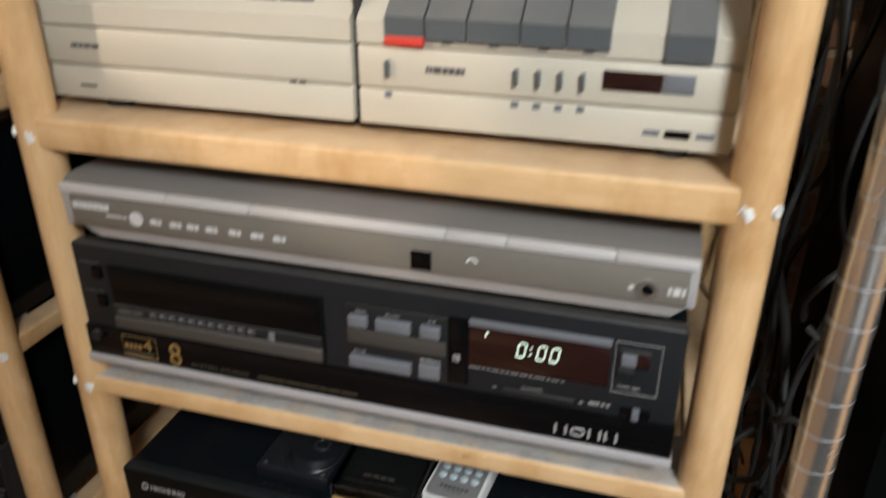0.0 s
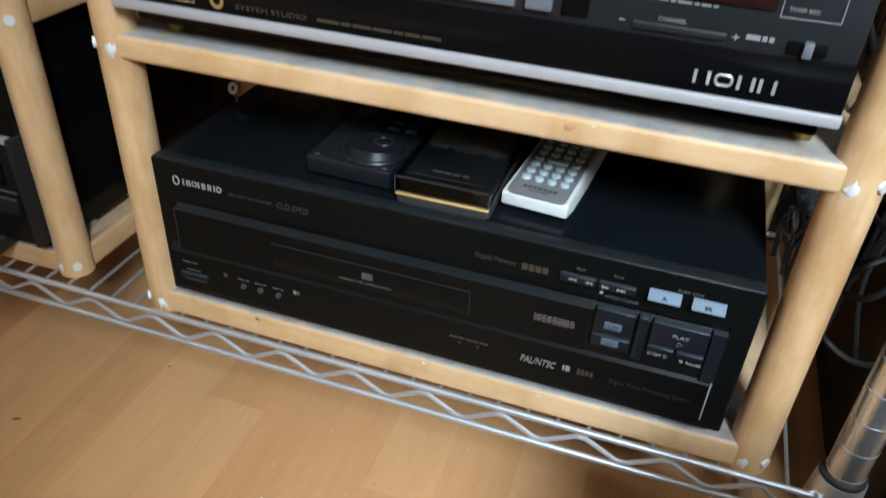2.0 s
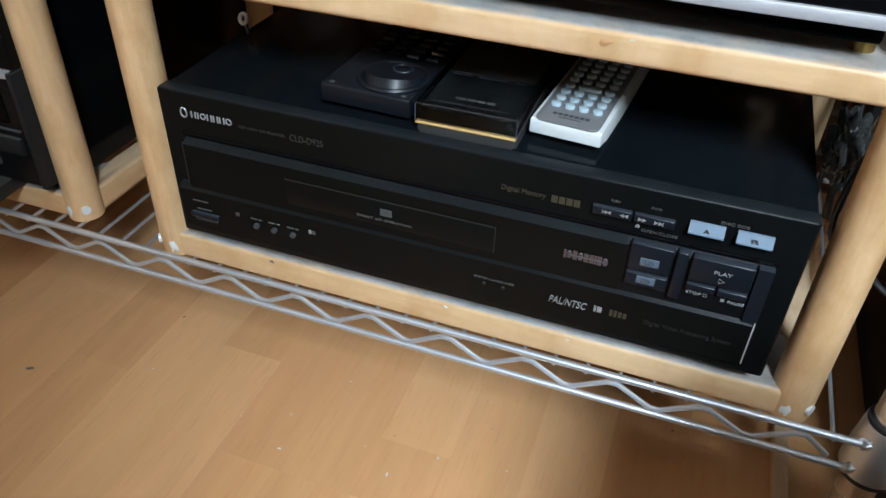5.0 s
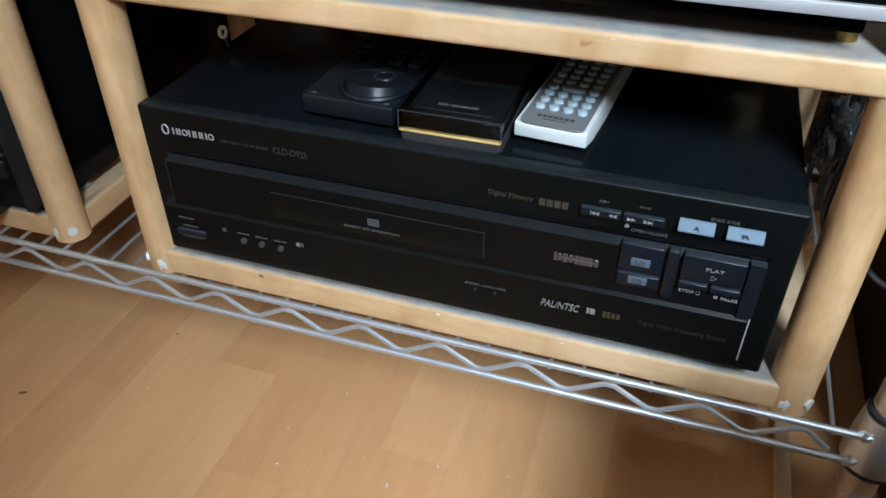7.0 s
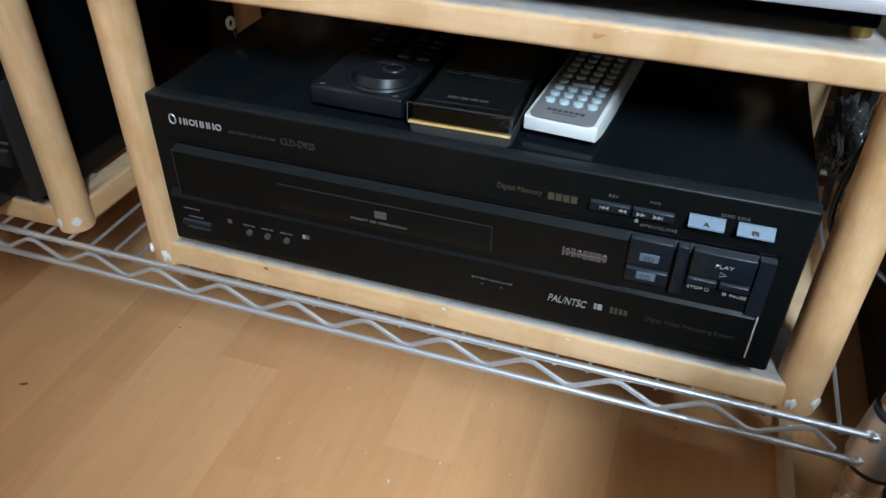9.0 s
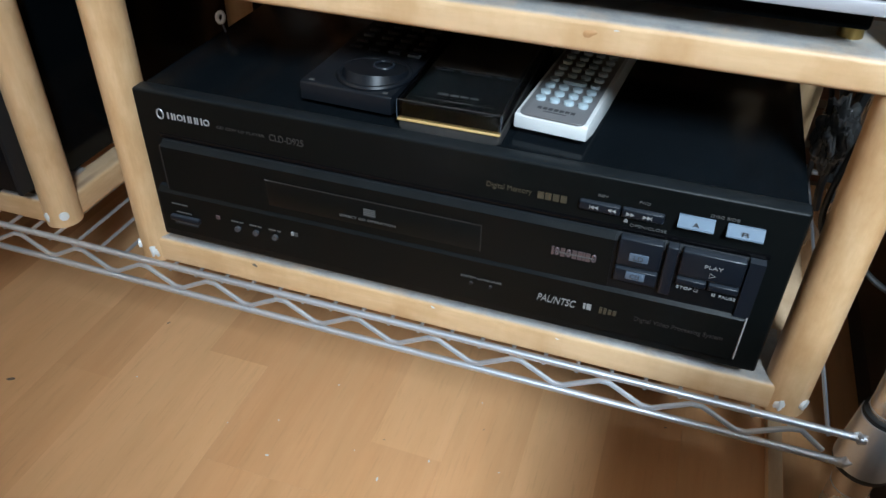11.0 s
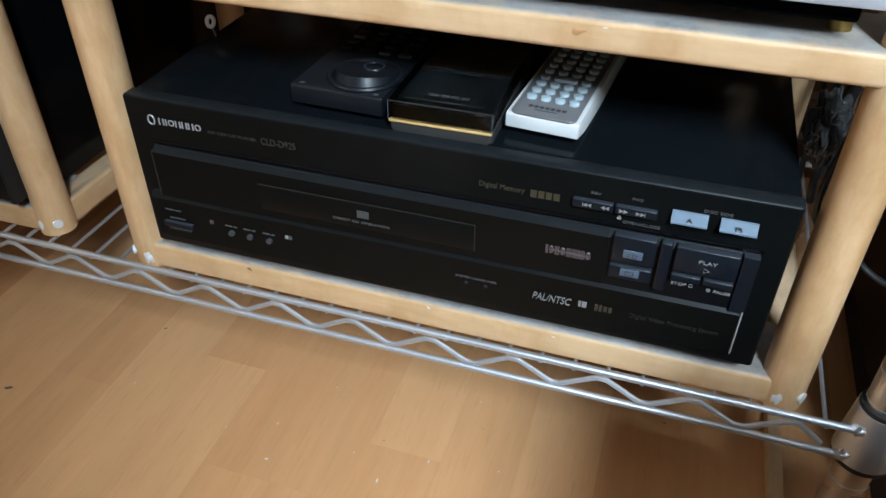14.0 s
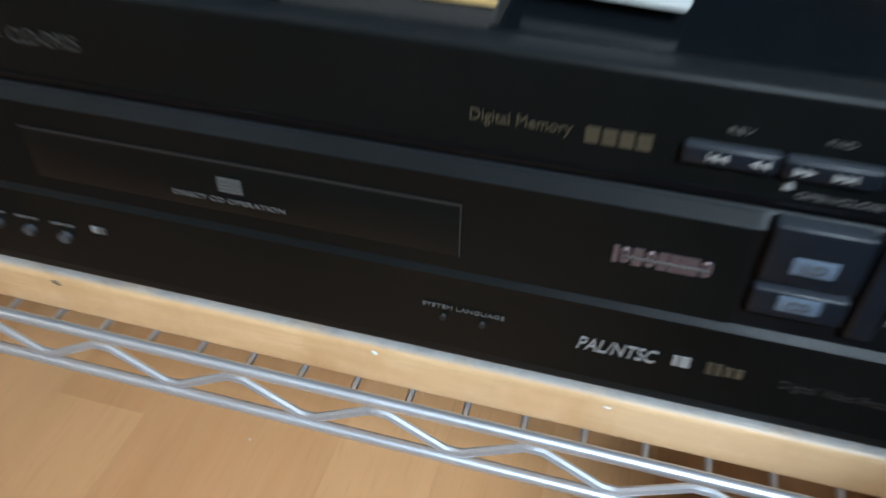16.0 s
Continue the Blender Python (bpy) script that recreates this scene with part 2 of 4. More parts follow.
DARK_PRINT = surface("dark_print", (0.06, 0.06, 0.065), 0.5, 0.0, 0.1, 900, 0.0)
BADGE = surface("silver_badge", (0.42, 0.42, 0.43), 0.3, 0.3, 0.08, 900, 0.02)
LENS_RED = surface("pinkish_indicator", (0.13, 0.095, 0.10), 0.3, 0.4, 0.15, 900, 0.02)
WHITE = surface("white_plastic", (0.68, 0.70, 0.69), 0.38, 0.0, 0.06, 900, 0.05, dust=0.15)
REMOTE_FACE = surface("grey_remote_face", (0.26, 0.26, 0.265), 0.36, 0.4, 0.08, 900, 0.05)
PALE_KEY = surface("pale_rubber_key", (0.40, 0.50, 0.54), 0.5, 0.0, 0.08, 700, 0.1)
SLATE_BLUE = surface("slate_blue_key", (0.06, 0.085, 0.115), 0.4, 0.0, 0.15, 900, 0.1)
CAP = surface("white_screw_cap", (0.70, 0.72, 0.72), 0.4, 0.0, 0.15, 500, 0.2)
PLASTER = surface("matt_wall_paint", (0.36, 0.31, 0.25), 0.9, 0.0, 0.06, 300, 0.2)
BROWN_WALL = surface("brown_papered_wall", (0.055, 0.040, 0.030), 0.9, 0.0, 0.3, 120, 0.3)
CEILING = surface("white_ceiling_paint", (0.78, 0.75, 0.70), 0.9, 0.0, 0.04, 300, 0.1)
FRAME_WHITE = surface("white_window_paint", (0.75, 0.75, 0.73), 0.4, 0.0, 0.05, 300, 0.05)
CLEAR = clear("clear_acrylic")
FILM = clear("thin_clear_case", (0.9, 0.9, 0.9), 0.05, 1.14, 0.0)
DISPLAY = glow("blue_green_display", (0.62, 1.0, 0.93), 2.2)
BLUE_PRINT = surface("blue_label", (0.03, 0.06, 0.25), 0.5)
GREEN_PRINT = surface("green_label", (0.03, 0.16, 0.06), 0.5)
GHOST = surface("worn_print", (0.030, 0.028, 0.026), 0.5, 0.0, 0.1, 900, 0.0)
# Dim tone for print, door lines and the tray's painted edge highlight.
DIM_MARK = surface("dim_print_and_edge_lines", (0.016, 0.0155, 0.015), 0.5, 0.0, 0.1, 900, 0.0)
HANDSET = surface("blue_black_handset", (0.0055, 0.0075, 0.0105), 0.36, 0.0, 0.2, 1400, 0.06, dust=0.015, spec=0.3)
CASE_GREY = surface("dark_grey_case", (0.040, 0.038, 0.036), 0.45, 0.0, 0.15, 1200, 0.1, spec=0.3)
BRUISE = surface("grey_bruise", (0.15, 0.115, 0.085), 0.6, 0.0, 0.4, 400, 0.1)
KNOT = surface("pine_knot", (0.53, 0.285, 0.125), 0.45, 0.0, 0.25, 300, 0.1)
BLUE_LENS = surface("blue_grey_lens", (0.085, 0.115, 0.155), 0.3, 0.0, 0.15, 900, 0.05)
ROUND_KEY = surface("dim_grey_key", (0.055, 0.058, 0.064), 0.4, 0.0, 0.15, 900, 0.05)
BAG = surface("crumpled_film", (0.20, 0.20, 0.20), 0.12, 0.5, 0.6, 60, 0.0)
BRICK = surface("dim_brown_brick", (0.13, 0.075, 0.052), 0.85, 0.0, 0.35, 160, 0.4)
MORTAR = surface("grey_mortar", (0.21, 0.19, 0.165), 0.9, 0.0, 0.2, 200, 0.4)
SMALL_KEY = surface("small_dark_key", (0.050, 0.052, 0.056), 0.45, 0.0, 0.2, 900, 0.1)
WHITE_PRINT = surface("white_print", (0.55, 0.55, 0.55), 0.5, 0.0, 0.08, 900, 0.0)
OLD_BRASS = surface("tarnished_brass", (0.30, 0.20, 0.06), 0.35, 0.8, 0.2, 500, 0.05)


# ---- mesh helpers ----
ORIGIN = {}


def thing(name, base, label, category, group="", kind="", turn=0.0, local=False):
    """A top-level thing: an Empty at its base. Parts are given in world metres unless local."""
    ob = new(name)
    ob.empty_display_size = 0.02
    ob.matrix_basis = pose(*base, 0, 0, turn)
    ORIGIN[ob] = Vector((0, 0, 0)) if local else Vector(base)
    return tagged(ob, label, category, group, kind)


def part(name, bm, material, parent, label=""):
    """Links a bmesh as one mesh object under a thing or a part."""
    mesh = bpy.data.meshes.new(name)
    bmesh.ops.recalc_face_normals(bm, faces=bm.faces)
    bm.to_mesh(mesh)
    bm.free()
    mesh.transform(Matrix.Translation(-ORIGIN[parent]))
    mesh.materials.append(material)
    mesh.shade_smooth()
    mesh.set_sharp_from_angle(angle=radians(32))
    ob = new(name, mesh)
    ob.parent = parent
    ORIGIN[ob] = ORIGIN[parent]
    return tagged(ob, label)


def solid(name, bm, material, label, category="", kind="structure", group=""):
    mesh = bpy.data.meshes.new(name)
    bmesh.ops.recalc_face_normals(bm, faces=bm.faces)
    bm.to_mesh(mesh)
    bm.free()
    mesh.materials.append(material)
    mesh.shade_smooth()
    mesh.set_sharp_from_angle(angle=radians(32))
    ob = new(name, mesh)
    ORIGIN[ob] = Vector((0, 0, 0))
    return tagged(ob, label, category, group, kind)


def box(x0, x1, y0, y1, z0, z1, bevel=0.0, seg=2, bm=None):
    bm = bm or bmesh.new()
    m = Matrix.Translation(((x0 + x1) / 2, (y0 + y1) / 2, (z0 + z1) / 2)) @ Matrix.Diagonal((x1 - x0, y1 - y0, z1 - z0, 1))
    made = bmesh.ops.create_cube(bm, size=1, matrix=m)["verts"]
    if bevel:
        edges = list({e for v in made for e in v.link_edges})
        bmesh.ops.bevel(bm, geom=edges, offset=bevel, segments=seg, affect="EDGES", profile=0.5)
    return bm


def rod(a, b, r, seg=12, r_end=None, bm=None):
    bm = bm or bmesh.new()
    a, b = Vector(a), Vector(b)
    m = Matrix.Translation((a + b) / 2) @ (b - a).to_track_quat("Z", "Y").to_matrix().to_4x4()
    bmesh.ops.create_cone(bm, cap_ends=True, segments=seg, radius1=r, radius2=r if r_end is None else r_end, depth=(b - a).length, matrix=m)
    return bm


def tube(points, r, seg=8, bm=None, closed=False):
    """A bent round wire through the points."""
    bm = bm or bmesh.new()
    pts = [Vector(p) for p in points]
    n, rings, side = len(pts), [], None
    for k, p in enumerate(pts):
        ahead = (pts[(k + 1) % n] - pts[k - 1]) if closed else (pts[min(k + 1, n - 1)] - pts[max(k - 1, 0)])
        ahead.normalize()
        if side is None:
            side = ahead.orthogonal().normalized()
        side = (side - ahead * side.dot(ahead)).normalized()
        up = ahead.cross(side)
        rings.append([bm.verts.new(p + r * (math.cos(q) * side + math.sin(q) * up)) for q in (2 * math.pi * j / seg for j in range(seg))])
    for k in range(n if closed else n - 1):
        one, two = rings[k], rings[(k + 1) % n]
        for j in range(seg):
            bm.faces.new((one[j], one[(j + 1) % seg], two[(j + 1) % seg], two[j]))
    if not closed:
        bm.faces.new(rings[0])
        bm.faces.new(rings[-1])
    return bm


def smooth_path(points, steps=8):
    pts = [Vector(p) for p in points]
    pts = [2 * pts[0] - pts[1]] + pts + [2 * pts[-1] - pts[-2]]
    out = []
    for a, b, c, d in zip(pts, pts[1:], pts[2:], pts[3:]):
        for k in range(steps):
            t = k / steps
            out.append(0.5 * (2 * b + (c - a) * t + (2 * a - 5 * b + 4 * c - d) * t * t + (3 * b - a - 3 * c + d) * t**3))
    return out + [pts[-2]]


def prism(outline, lo, hi, axis="z", bm=None):
    """An outline of 2D points drawn out along an axis from lo to hi."""
    bm = bm or bmesh.new()
    put = {"x": lambda u, v, w: (w, u, v), "y": lambda u, v, w: (u, w, v), "z": lambda u, v, w: (u, v, w)}[axis]
    one, two = ([bm.verts.new(put(u, v, w)) for u, v in outline] for w in (lo, hi))
    bm.faces.new(one)
    bm.faces.new(two)
    for k in range(len(one)):
        bm.faces.new((one[k - 1], one[k], two[k], two[k - 1]))
    return bm


def rounded(u0, u1, v0, v1, r, seg=6):
    out = []
    for cu, cv, start in ((u1 - r, v1 - r, 0), (u0 + r, v1 - r, 90), (u0 + r, v0 + r, 180), (u1 - r, v0 + r, 270)):
        out += [(cu + r * math.cos(radians(start + 90 * k / seg)), cv + r * math.sin(radians(start + 90 * k / seg))) for k in range(seg + 1)]
    return out


def lettering(text, x0, x1, z, y, material, parent, height=None, lean=0.0, name="lettering"):
    """Raised words on a front, spread between x0 and x1, with their foot at z."""
    curve = bpy.data.curves.new("words", "FONT")
    curve.body, curve.extrude, curve.shear = text, 0.012, lean
    ob = bpy.data.objects.new("words", curve)
    scene.collection.objects.link(ob)
    bpy.context.view_layer.update()
    mesh = ob.evaluated_get(bpy.context.evaluated_depsgraph_get()).to_mesh().copy()
    bpy.data.objects.remove(ob)
    xs, ys = zip(*((v.co.x, v.co.y) for v in mesh.vertices))
    sx = (x1 - x0) / (max(xs) - min(xs))
    sz = sx if height is None else height / (max(ys) - min(ys))
    for v in mesh.vertices:
        v.co = (x0 + (v.co.x - min(xs)) * sx, y - v.co.z * 0.02, z + (v.co.y - min(ys)) * sz)
    bm = bmesh.new()
    bm.from_mesh(mesh)
    bpy.data.meshes.remove(mesh)
    return part(name, bm, material, parent)


def bars(x0, x1, z0, z1, y, material, parent, pattern="1111", name="lettering"):
    """Plain bars where writing cannot be read or is a maker's mark: the digits are their widths, with gaps between."""
    widths = [int(c) for c in pattern]
    unit = (x1 - x0) / (sum(widths) + 0.45 * (len(widths) - 1))
    x, first = x0, None
    for w in widths:
        made = part(name, box(x, x + w * unit, y - 0.0003, y + 0.0005, z0, z1), material, parent)
        first, x = first or made, x + (w + 0.45) * unit
    return first


def loops(x0, x1, z0, z1, y, material, parent, pattern, name="badge", stroke=0.16):
    """A maker's mark as a row of plain shapes in its colour: o a rounded loop, i one upright, h two uprights."""
    wide = {"o": 1.0, "i": 0.42, "h": 0.9}
    pitch, x, w = (x1 - x0) / sum(wide[c] for c in pattern), x0, stroke * (z1 - z0) / 2
    for c in pattern:
        a, b = x + 0.08 * pitch, x + (wide[c] - 0.08) * pitch
        x += wide[c] * pitch
        if c == "o":
            ring = rounded(a + w, b - w, z0 + w, z1 - w, min(b - a, z1 - z0) * 0.30, 3)
            part(name, tube([(u, y, v) for u, v in ring], w, 5, closed=True), material, parent)
        else:
            for u in ((a + b) / 2,) if c == "i" else (a + w, b - w):
                part(name, box(u - w, u + w, y - 0.0004, y + 0.0005, z0, z1), material, parent)


# ---- the room ----
room = {}
bm = box(-1.75, 1.75, 0.62, 0.74, 0, 2.45)
room["wall_north"] = solid("wall_north", bm, MORTAR, "dim brown brick wall with grey joints behind the shelves", "wall")
solid("wall_east", box(1.75, 1.87, -2.37, 0.74, 0, 2.45), PLASTER, "matt beige painted room wall", "wall")
bm = bmesh.new()
for y0, y1, z0, z1 in ((-2.37, -1.66, 0, 2.45), (-1.0, 0.74, 0, 2.45), (-1.66, -1.0, 0, 1.40), (-1.66, -1.0, 2.12, 2.45)):
    box(-1.87, -1.75, y0, y1, z0, z1, bm=bm)
solid("wall_west", bm, PLASTER, "matt beige painted wall with a small window opening", "wall")
bm = bmesh.new()
for x0, x1, z0, z1 in ((-1.75, 0.46, 0, 2.45), (1.38, 1.75, 0, 2.45), (0.46, 1.38, 0, 1.33), (0.46, 1.38, 2.28, 2.45)):
    box(x0, x1, -1.82, -1.70, z0, z1, bm=bm)
solid("wall_south", bm, PLASTER, "matt beige painted wall with a window opening", "wall")
solid("wall_far_south", box(-1.87, 1.87, -2.49, -2.37, 0, 2.45), PLASTER, "matt beige painted wall closing the room", "wall")
# Pier added out of view to hold window light off the left side.
solid("wall_pier", box(-0.12, 0.372, -1.06, -0.94, 0, 2.45), PLASTER, "unseen plain pier added to dim window light on the left", "wall")
solid("ceiling", box(-1.87, 1.87, -2.37, 0.74, 2.45, 2.55), CEILING, "white painted ceiling", "ceiling")
window = thing("window_1", (0.92, -1.76, 1.33), "white painted wooden window with a single sash", "window", kind="structure")
bm = bmesh.new()
for x0, x1, z0, z1 in ((0.46, 0.50, 1.33, 2.28), (1.34, 1.38, 1.33, 2.28), (0.50, 1.34, 1.33, 1.37), (0.50, 1.34, 2.24, 2.28)):
    box(x0, x1, -1.79, -1.73, z0, z1, 0.004, bm=bm)
part("window_frame", bm, FRAME_WHITE, window)
pane = part("pane", box(0.50, 1.34, -1.765, -1.76, 1.37, 2.24), CLEAR, window)
pane.visible_shadow = False

window = thing("window_2", (-1.81, -1.33, 1.40), "small white painted window high in the wall", "window", kind="structure")
bm = bmesh.new()
for y0, y1, z0, z1 in ((-1.66, -1.62, 1.40, 2.12), (-1.04, -1.0, 1.40, 2.12), (-1.62, -1.04, 1.40, 1.44), (-1.62, -1.04, 2.08, 2.12)):
    box(-1.84, -1.78, y0, y1, z0, z1, 0.004, bm=bm)
part("window_frame", bm, FRAME_WHITE, window)
pane = part("pane", box(-1.815, -1.81, -1.62, -1.04, 1.44, 2.08), CLEAR, window)
pane.visible_shadow = False

floor = thing("floor", (0, 0, 0), "worn beech-look laminate floor with a satin sheen", "floor", kind="structure")
part("underlay", box(-1.75, 1.75, -2.25, 0.62, -0.1, -0.0085), BROWN_WALL, floor)
plank_mesh = {}


def plank(cx, y0, y1):
    key = round(y1 - y0, 3)
    if key not in plank_mesh:
        bm = box(-0.09748, 0.09748, 0, y1 - y0 - 0.0001, -0.008, 0, 0.00015, 1)
        mesh = bpy.data.meshes.new("plank")
        bm.to_mesh(mesh)
        bm.free()
        mesh.materials.append(FLOOR)
        plank_mesh[key] = mesh
    ob = new("plank", plank_mesh[key])
    ob.location, ob.parent = (cx, y0, 0), floor


for column in range(18):
    cx, y = -1.6525 + 0.195 * column, -2.25 - (0.35 + 0.43 * column) % 1.2
    while y < 0.62:
        lo, hi = max(y, -2.25), min(y + 1.2, 0.62)
        if hi - lo > 0.03:
            plank(cx, lo, hi)
        y += 1.2


# ---- wooden shelf units ----
LEFT, RIGHT, FRONT, BACK, R = -0.232, 0.2365, 0.0055, 0.335, 0.0145
RAILS = ((0.1705, 0.1930), (0.3888, 0.4068), (0.5925, 0.6155), (0.812, 0.834))


def chip(x, y, z, w, h):
    """A flat uneven patch of filler."""
    bm = bmesh.new()
    bmesh.ops.create_icosphere(bm, subdivisions=3, radius=1)
    for v in bm.verts:
        k = 0.75 + 0.6 * noise.noise(v.co * 1.7 + Vector((x * 40, z * 40, 0)))
        v.co = Vector((x + v.co.x * w * k, y + v.co.y * 0.0032, z + v.co.z * h * k))
    return bm


def shelf_unit():
    unit = thing("wooden_shelf_unit", (0, 0, 0.1705), "open shelf unit of varnished pine posts and dusty rails", "shelf unit", "pine shelf units")
    for cx in (LEFT, RIGHT):
        for y in (FRONT + R, BACK - R):
            part("post", rod((cx, y, 0.1705), (cx, y, 0.86), R, 40), WOOD_Z, unit, "round varnished pine post")
    for z0, z1 in RAILS:
        part("front_rail", prism(rounded(FRONT + 0.003, 0.066, z0, z1, 0.0035, 4), LEFT + 0.006, RIGHT - 0.006, "x"), WOOD_X if z0 < 0.5 else CLEAN_X, unit, "pine front rail with a grey film of dust" if z0 < 0.5 else "varnished pine front rail")
        part("back_rail", prism(rounded(BACK - 0.06, BACK - 0.004, z0, z1, 0.003, 3), LEFT + 0.006, RIGHT - 0.006, "x"), WOOD_X, unit)
        for cx in (LEFT, RIGHT):
            part("side_rail", prism(rounded(cx - 0.011, cx + 0.011, z0, z1, 0.003, 3), FRONT + R, BACK - R, "y"), CLEAN_Y, unit)
        mid = (z0 + z1) / 2
        for cx, out in ((LEFT, -1), (RIGHT, 1)):
            part("filler", chip(cx - 0.003 * out, FRONT + 0.0027, mid - 0.002, 0.0056, 0.0090), CAP, unit, "chipped white filler at the joint")
            part("screw_cap", rod((cx + out * 0.0098, FRONT + 0.0052, mid), (cx + out * 0.0118, FRONT + 0.0038, mid), 0.0038, 14), CAP, unit, "round white screw cap")
    return unit


unit = shelf_unit()
other = copy_thing(unit, pose(-0.5700, 0.009, 0.1705))

# ---- chrome wire shelf ----
wire = thing("wire_shelf", (0, 0, 0), "chromed wire shelf with a zigzag truss edge on round posts", "wire shelf")
WY, WT, WB = -0.0080, 0.1826, 0.1586
for z, end in ((WT, 0.2780), (WB, 0.2757)):
    bar = part("front_wire", tube([(-1.1, WY, z), (end, WY, z)], 0.0025, 12), CHROME, wire)
    part("weld", chip(end, WY, z, 0.0060, 0.0052), CHROME, bar)
for yy in (0.16, 0.345):
    part("cross_wire", tube([(-1.1, yy, 0.1655), (0.285, yy, 0.1655)], 0.0028, 8), CHROME, wire)
soft, x = [], -0.2880 - 13 * 0.0590
while x < 0.236:
    top, low, nxt = Vector((x, WY, WT - 0.0045)), Vector((x + 0.0295, WY, WB + 0.0030)), Vector((x + 0.0590, WY, WT - 0.0045))
    soft += [top.lerp(low, 0.12), top.lerp(low, 0.88), low.lerp(nxt, 0.12), low.lerp(nxt, 0.88)]
    x += 0.0590
soft += [Vector((0.2466, WY, 0.1772)), Vector((0.2620, WY, 0.1650))]
part("truss_wire", tube(soft, 0.0018, 8), CHROME, wire)
rung = tube([(0, 0.0022, 0.1686), (0, 0.35, 0.1686)], 0.0015, 6)
mesh = bpy.data.meshes.new("rung")
rung.to_mesh(mesh)
rung.free()
mesh.materials.append(CHROME)
for k in range(60):
    ob = new("rung", mesh)
    ob.location, ob.parent = (-1.08 + 0.0228 * k, 0, 0), wire
PX, PY = 0.2995, 0.024
pole = part("post", rod((PX, PY, 0.004), (PX, PY, 1.25), 0.0128, 40), DULL_CHROME, wire, "scuffed chromed steel post")
for k in range(48):
    part("groove", rod((PX, PY, 0.03 + 0.0254 * k), (PX, PY, 0.0308 + 0.0254 * k), 0.01295, 40), CHROME, pole)
part("foot", rod((PX, PY, 0.0), (PX, PY, 0.012), 0.016, 24), RUBBER, pole)
collar = part("collar", rod((PX, PY, 0.1330), (PX, PY, 0.1760), 0.0195, 40, 0.0160), CHROME, wire, "tapered chrome corner collar")
part("sleeve", rod((PX, PY, 0.1760), (PX, PY, 0.1792), 0.0152, 40), RUBBER, collar)
part("sleeve", rod((PX, PY, 0.1285), (PX, PY, 0.1330), 0.0188, 40, 0.0194), RUBBER, collar)
back_pole = part("post", rod((PX, 0.345, 0.0), (PX, 0.345, 1.25), 0.0128, 24), DULL_CHROME, wire)


# ---- disc player on the lowest shelf ----
def feet(owner, x0, x1, y0, y1, z0, z1, r=0.014, material=None):
    for x in (x0, x1):
        for y in (y0, y1):
            part("foot", rod((x, y, z0), (x, y, z1), r, 20, r * 0.92), material or RUBBER, owner)


player = thing("disc_player", (0.0, 0.18, 0.1905), "wide black disc player with a long tray door, dusty on top", "disc player")
part("cabinet", box(-0.2075, 0.2105, 0.013, 0.372, 0.2115, 0.3225, 0.0022), BLACK_METAL, player, "black lacquered steel cover")
fascia = part("fascia", box(-0.2085, 0.2115, 0.001, 0.0135, 0.2058, 0.3235, 0.0022, 3), BLACK_PANEL, player)
feet(player, -0.165, 0.165, 0.050, 0.31, 0.1905, 0.212, 0.018)
band = part("band", prism([(0.004, 0.2515), (-0.0035, 0.2515), (-0.0035, 0.2858), (0.0006, 0.2896), (0.004, 0.2896)], -0.191, 0.1962, "x"), BLACK_EDGE, player, "raised satin black band across the front")
tray = part("tray_door", prism([(0.0, 0.2520), (-0.0045, 0.2520), (-0.0045, 0.2862), (-0.0008, 0.2894), (0.0, 0.2894)], -0.1905, 0.1145, "x"), BLACK_PANEL, band)
part("small_tray_door", box(-0.112, 0.035, -0.0050, -0.002, 0.2575, 0.277, 0.0007), BLACK_PANEL, band)
part("door_seam", box(-0.1125, 0.0352, -0.00535, -0.0045, 0.2768, 0.2773), DIM_MARK, band)
part("door_seam", box(0.0347, 0.0352, -0.00535, -0.0045, 0.2578, 0.2768), DIM_MARK, band)
# Lighter line paints the highlight down the tray's left edge.
part("door_edge", box(-0.1912, -0.1905, -0.0050, 0.0, 0.2525, 0.2870), DIM_MARK, band)
part("shadow_gap", box(-0.193, 0.198, 0.0002, 0.003, 0.2905, 0.2935, 0.0004), GLOSS_BLACK, fascia)
flap = part("flap", prism([(0.004, 0.2170), (-0.0045, 0.2170), (-0.0052, 0.2490), (-0.0022, 0.2528), (0.004, 0.2528)], -0.2, 0.1958, "x"), BLACK_PANEL, player, "drop-down flap with a highlight painted along its right edge")
part("end_cap", prism([(0.188, 0.2515), (0.1965, 0.2515), (0.1965, 0.2905), (0.188, 0.2905)], -0.0058, 0.0, "y"), BLUE_BLACK, band)
# Silver line paints the highlight on the flap's right edge.
part("edge_trim", box(0.1952, 0.1961, -0.0062, 0.001, 0.2195, 0.2525, 0.0003), SILVER, flap)
FY = -0.0054
keys = [("disc_key", 0.1172, 0.1418, 0.2692, 0.2888), ("compact_key", 0.1172, 0.1418, 0.2575, 0.2676), ("divider", 0.1436, 0.1502, 0.2545, 0.2892),
        ("play_key", 0.1522, 0.1868, 0.2705, 0.2885), ("stop_key", 0.1522, 0.1690, 0.2640, 0.2692), ("pause_key", 0.1700, 0.1868, 0.2640, 0.2692)]
for name, x0, x1, z0, z1 in keys:
    part(name, box(x0, x1, -0.0072, -0.001, z0 + 0.0025, z1 + 0.0018, 0.0011, 3), BLUE_BLACK, band, "blue-black moulded key")
for x0, x1 in ((0.0905, 0.1141), (0.1149, 0.1385)):
    part("search_key", box(x0, x1, -0.002, 0.004, 0.3008, 0.3067, 0.0012, 3), BLUE_BLACK, fascia)
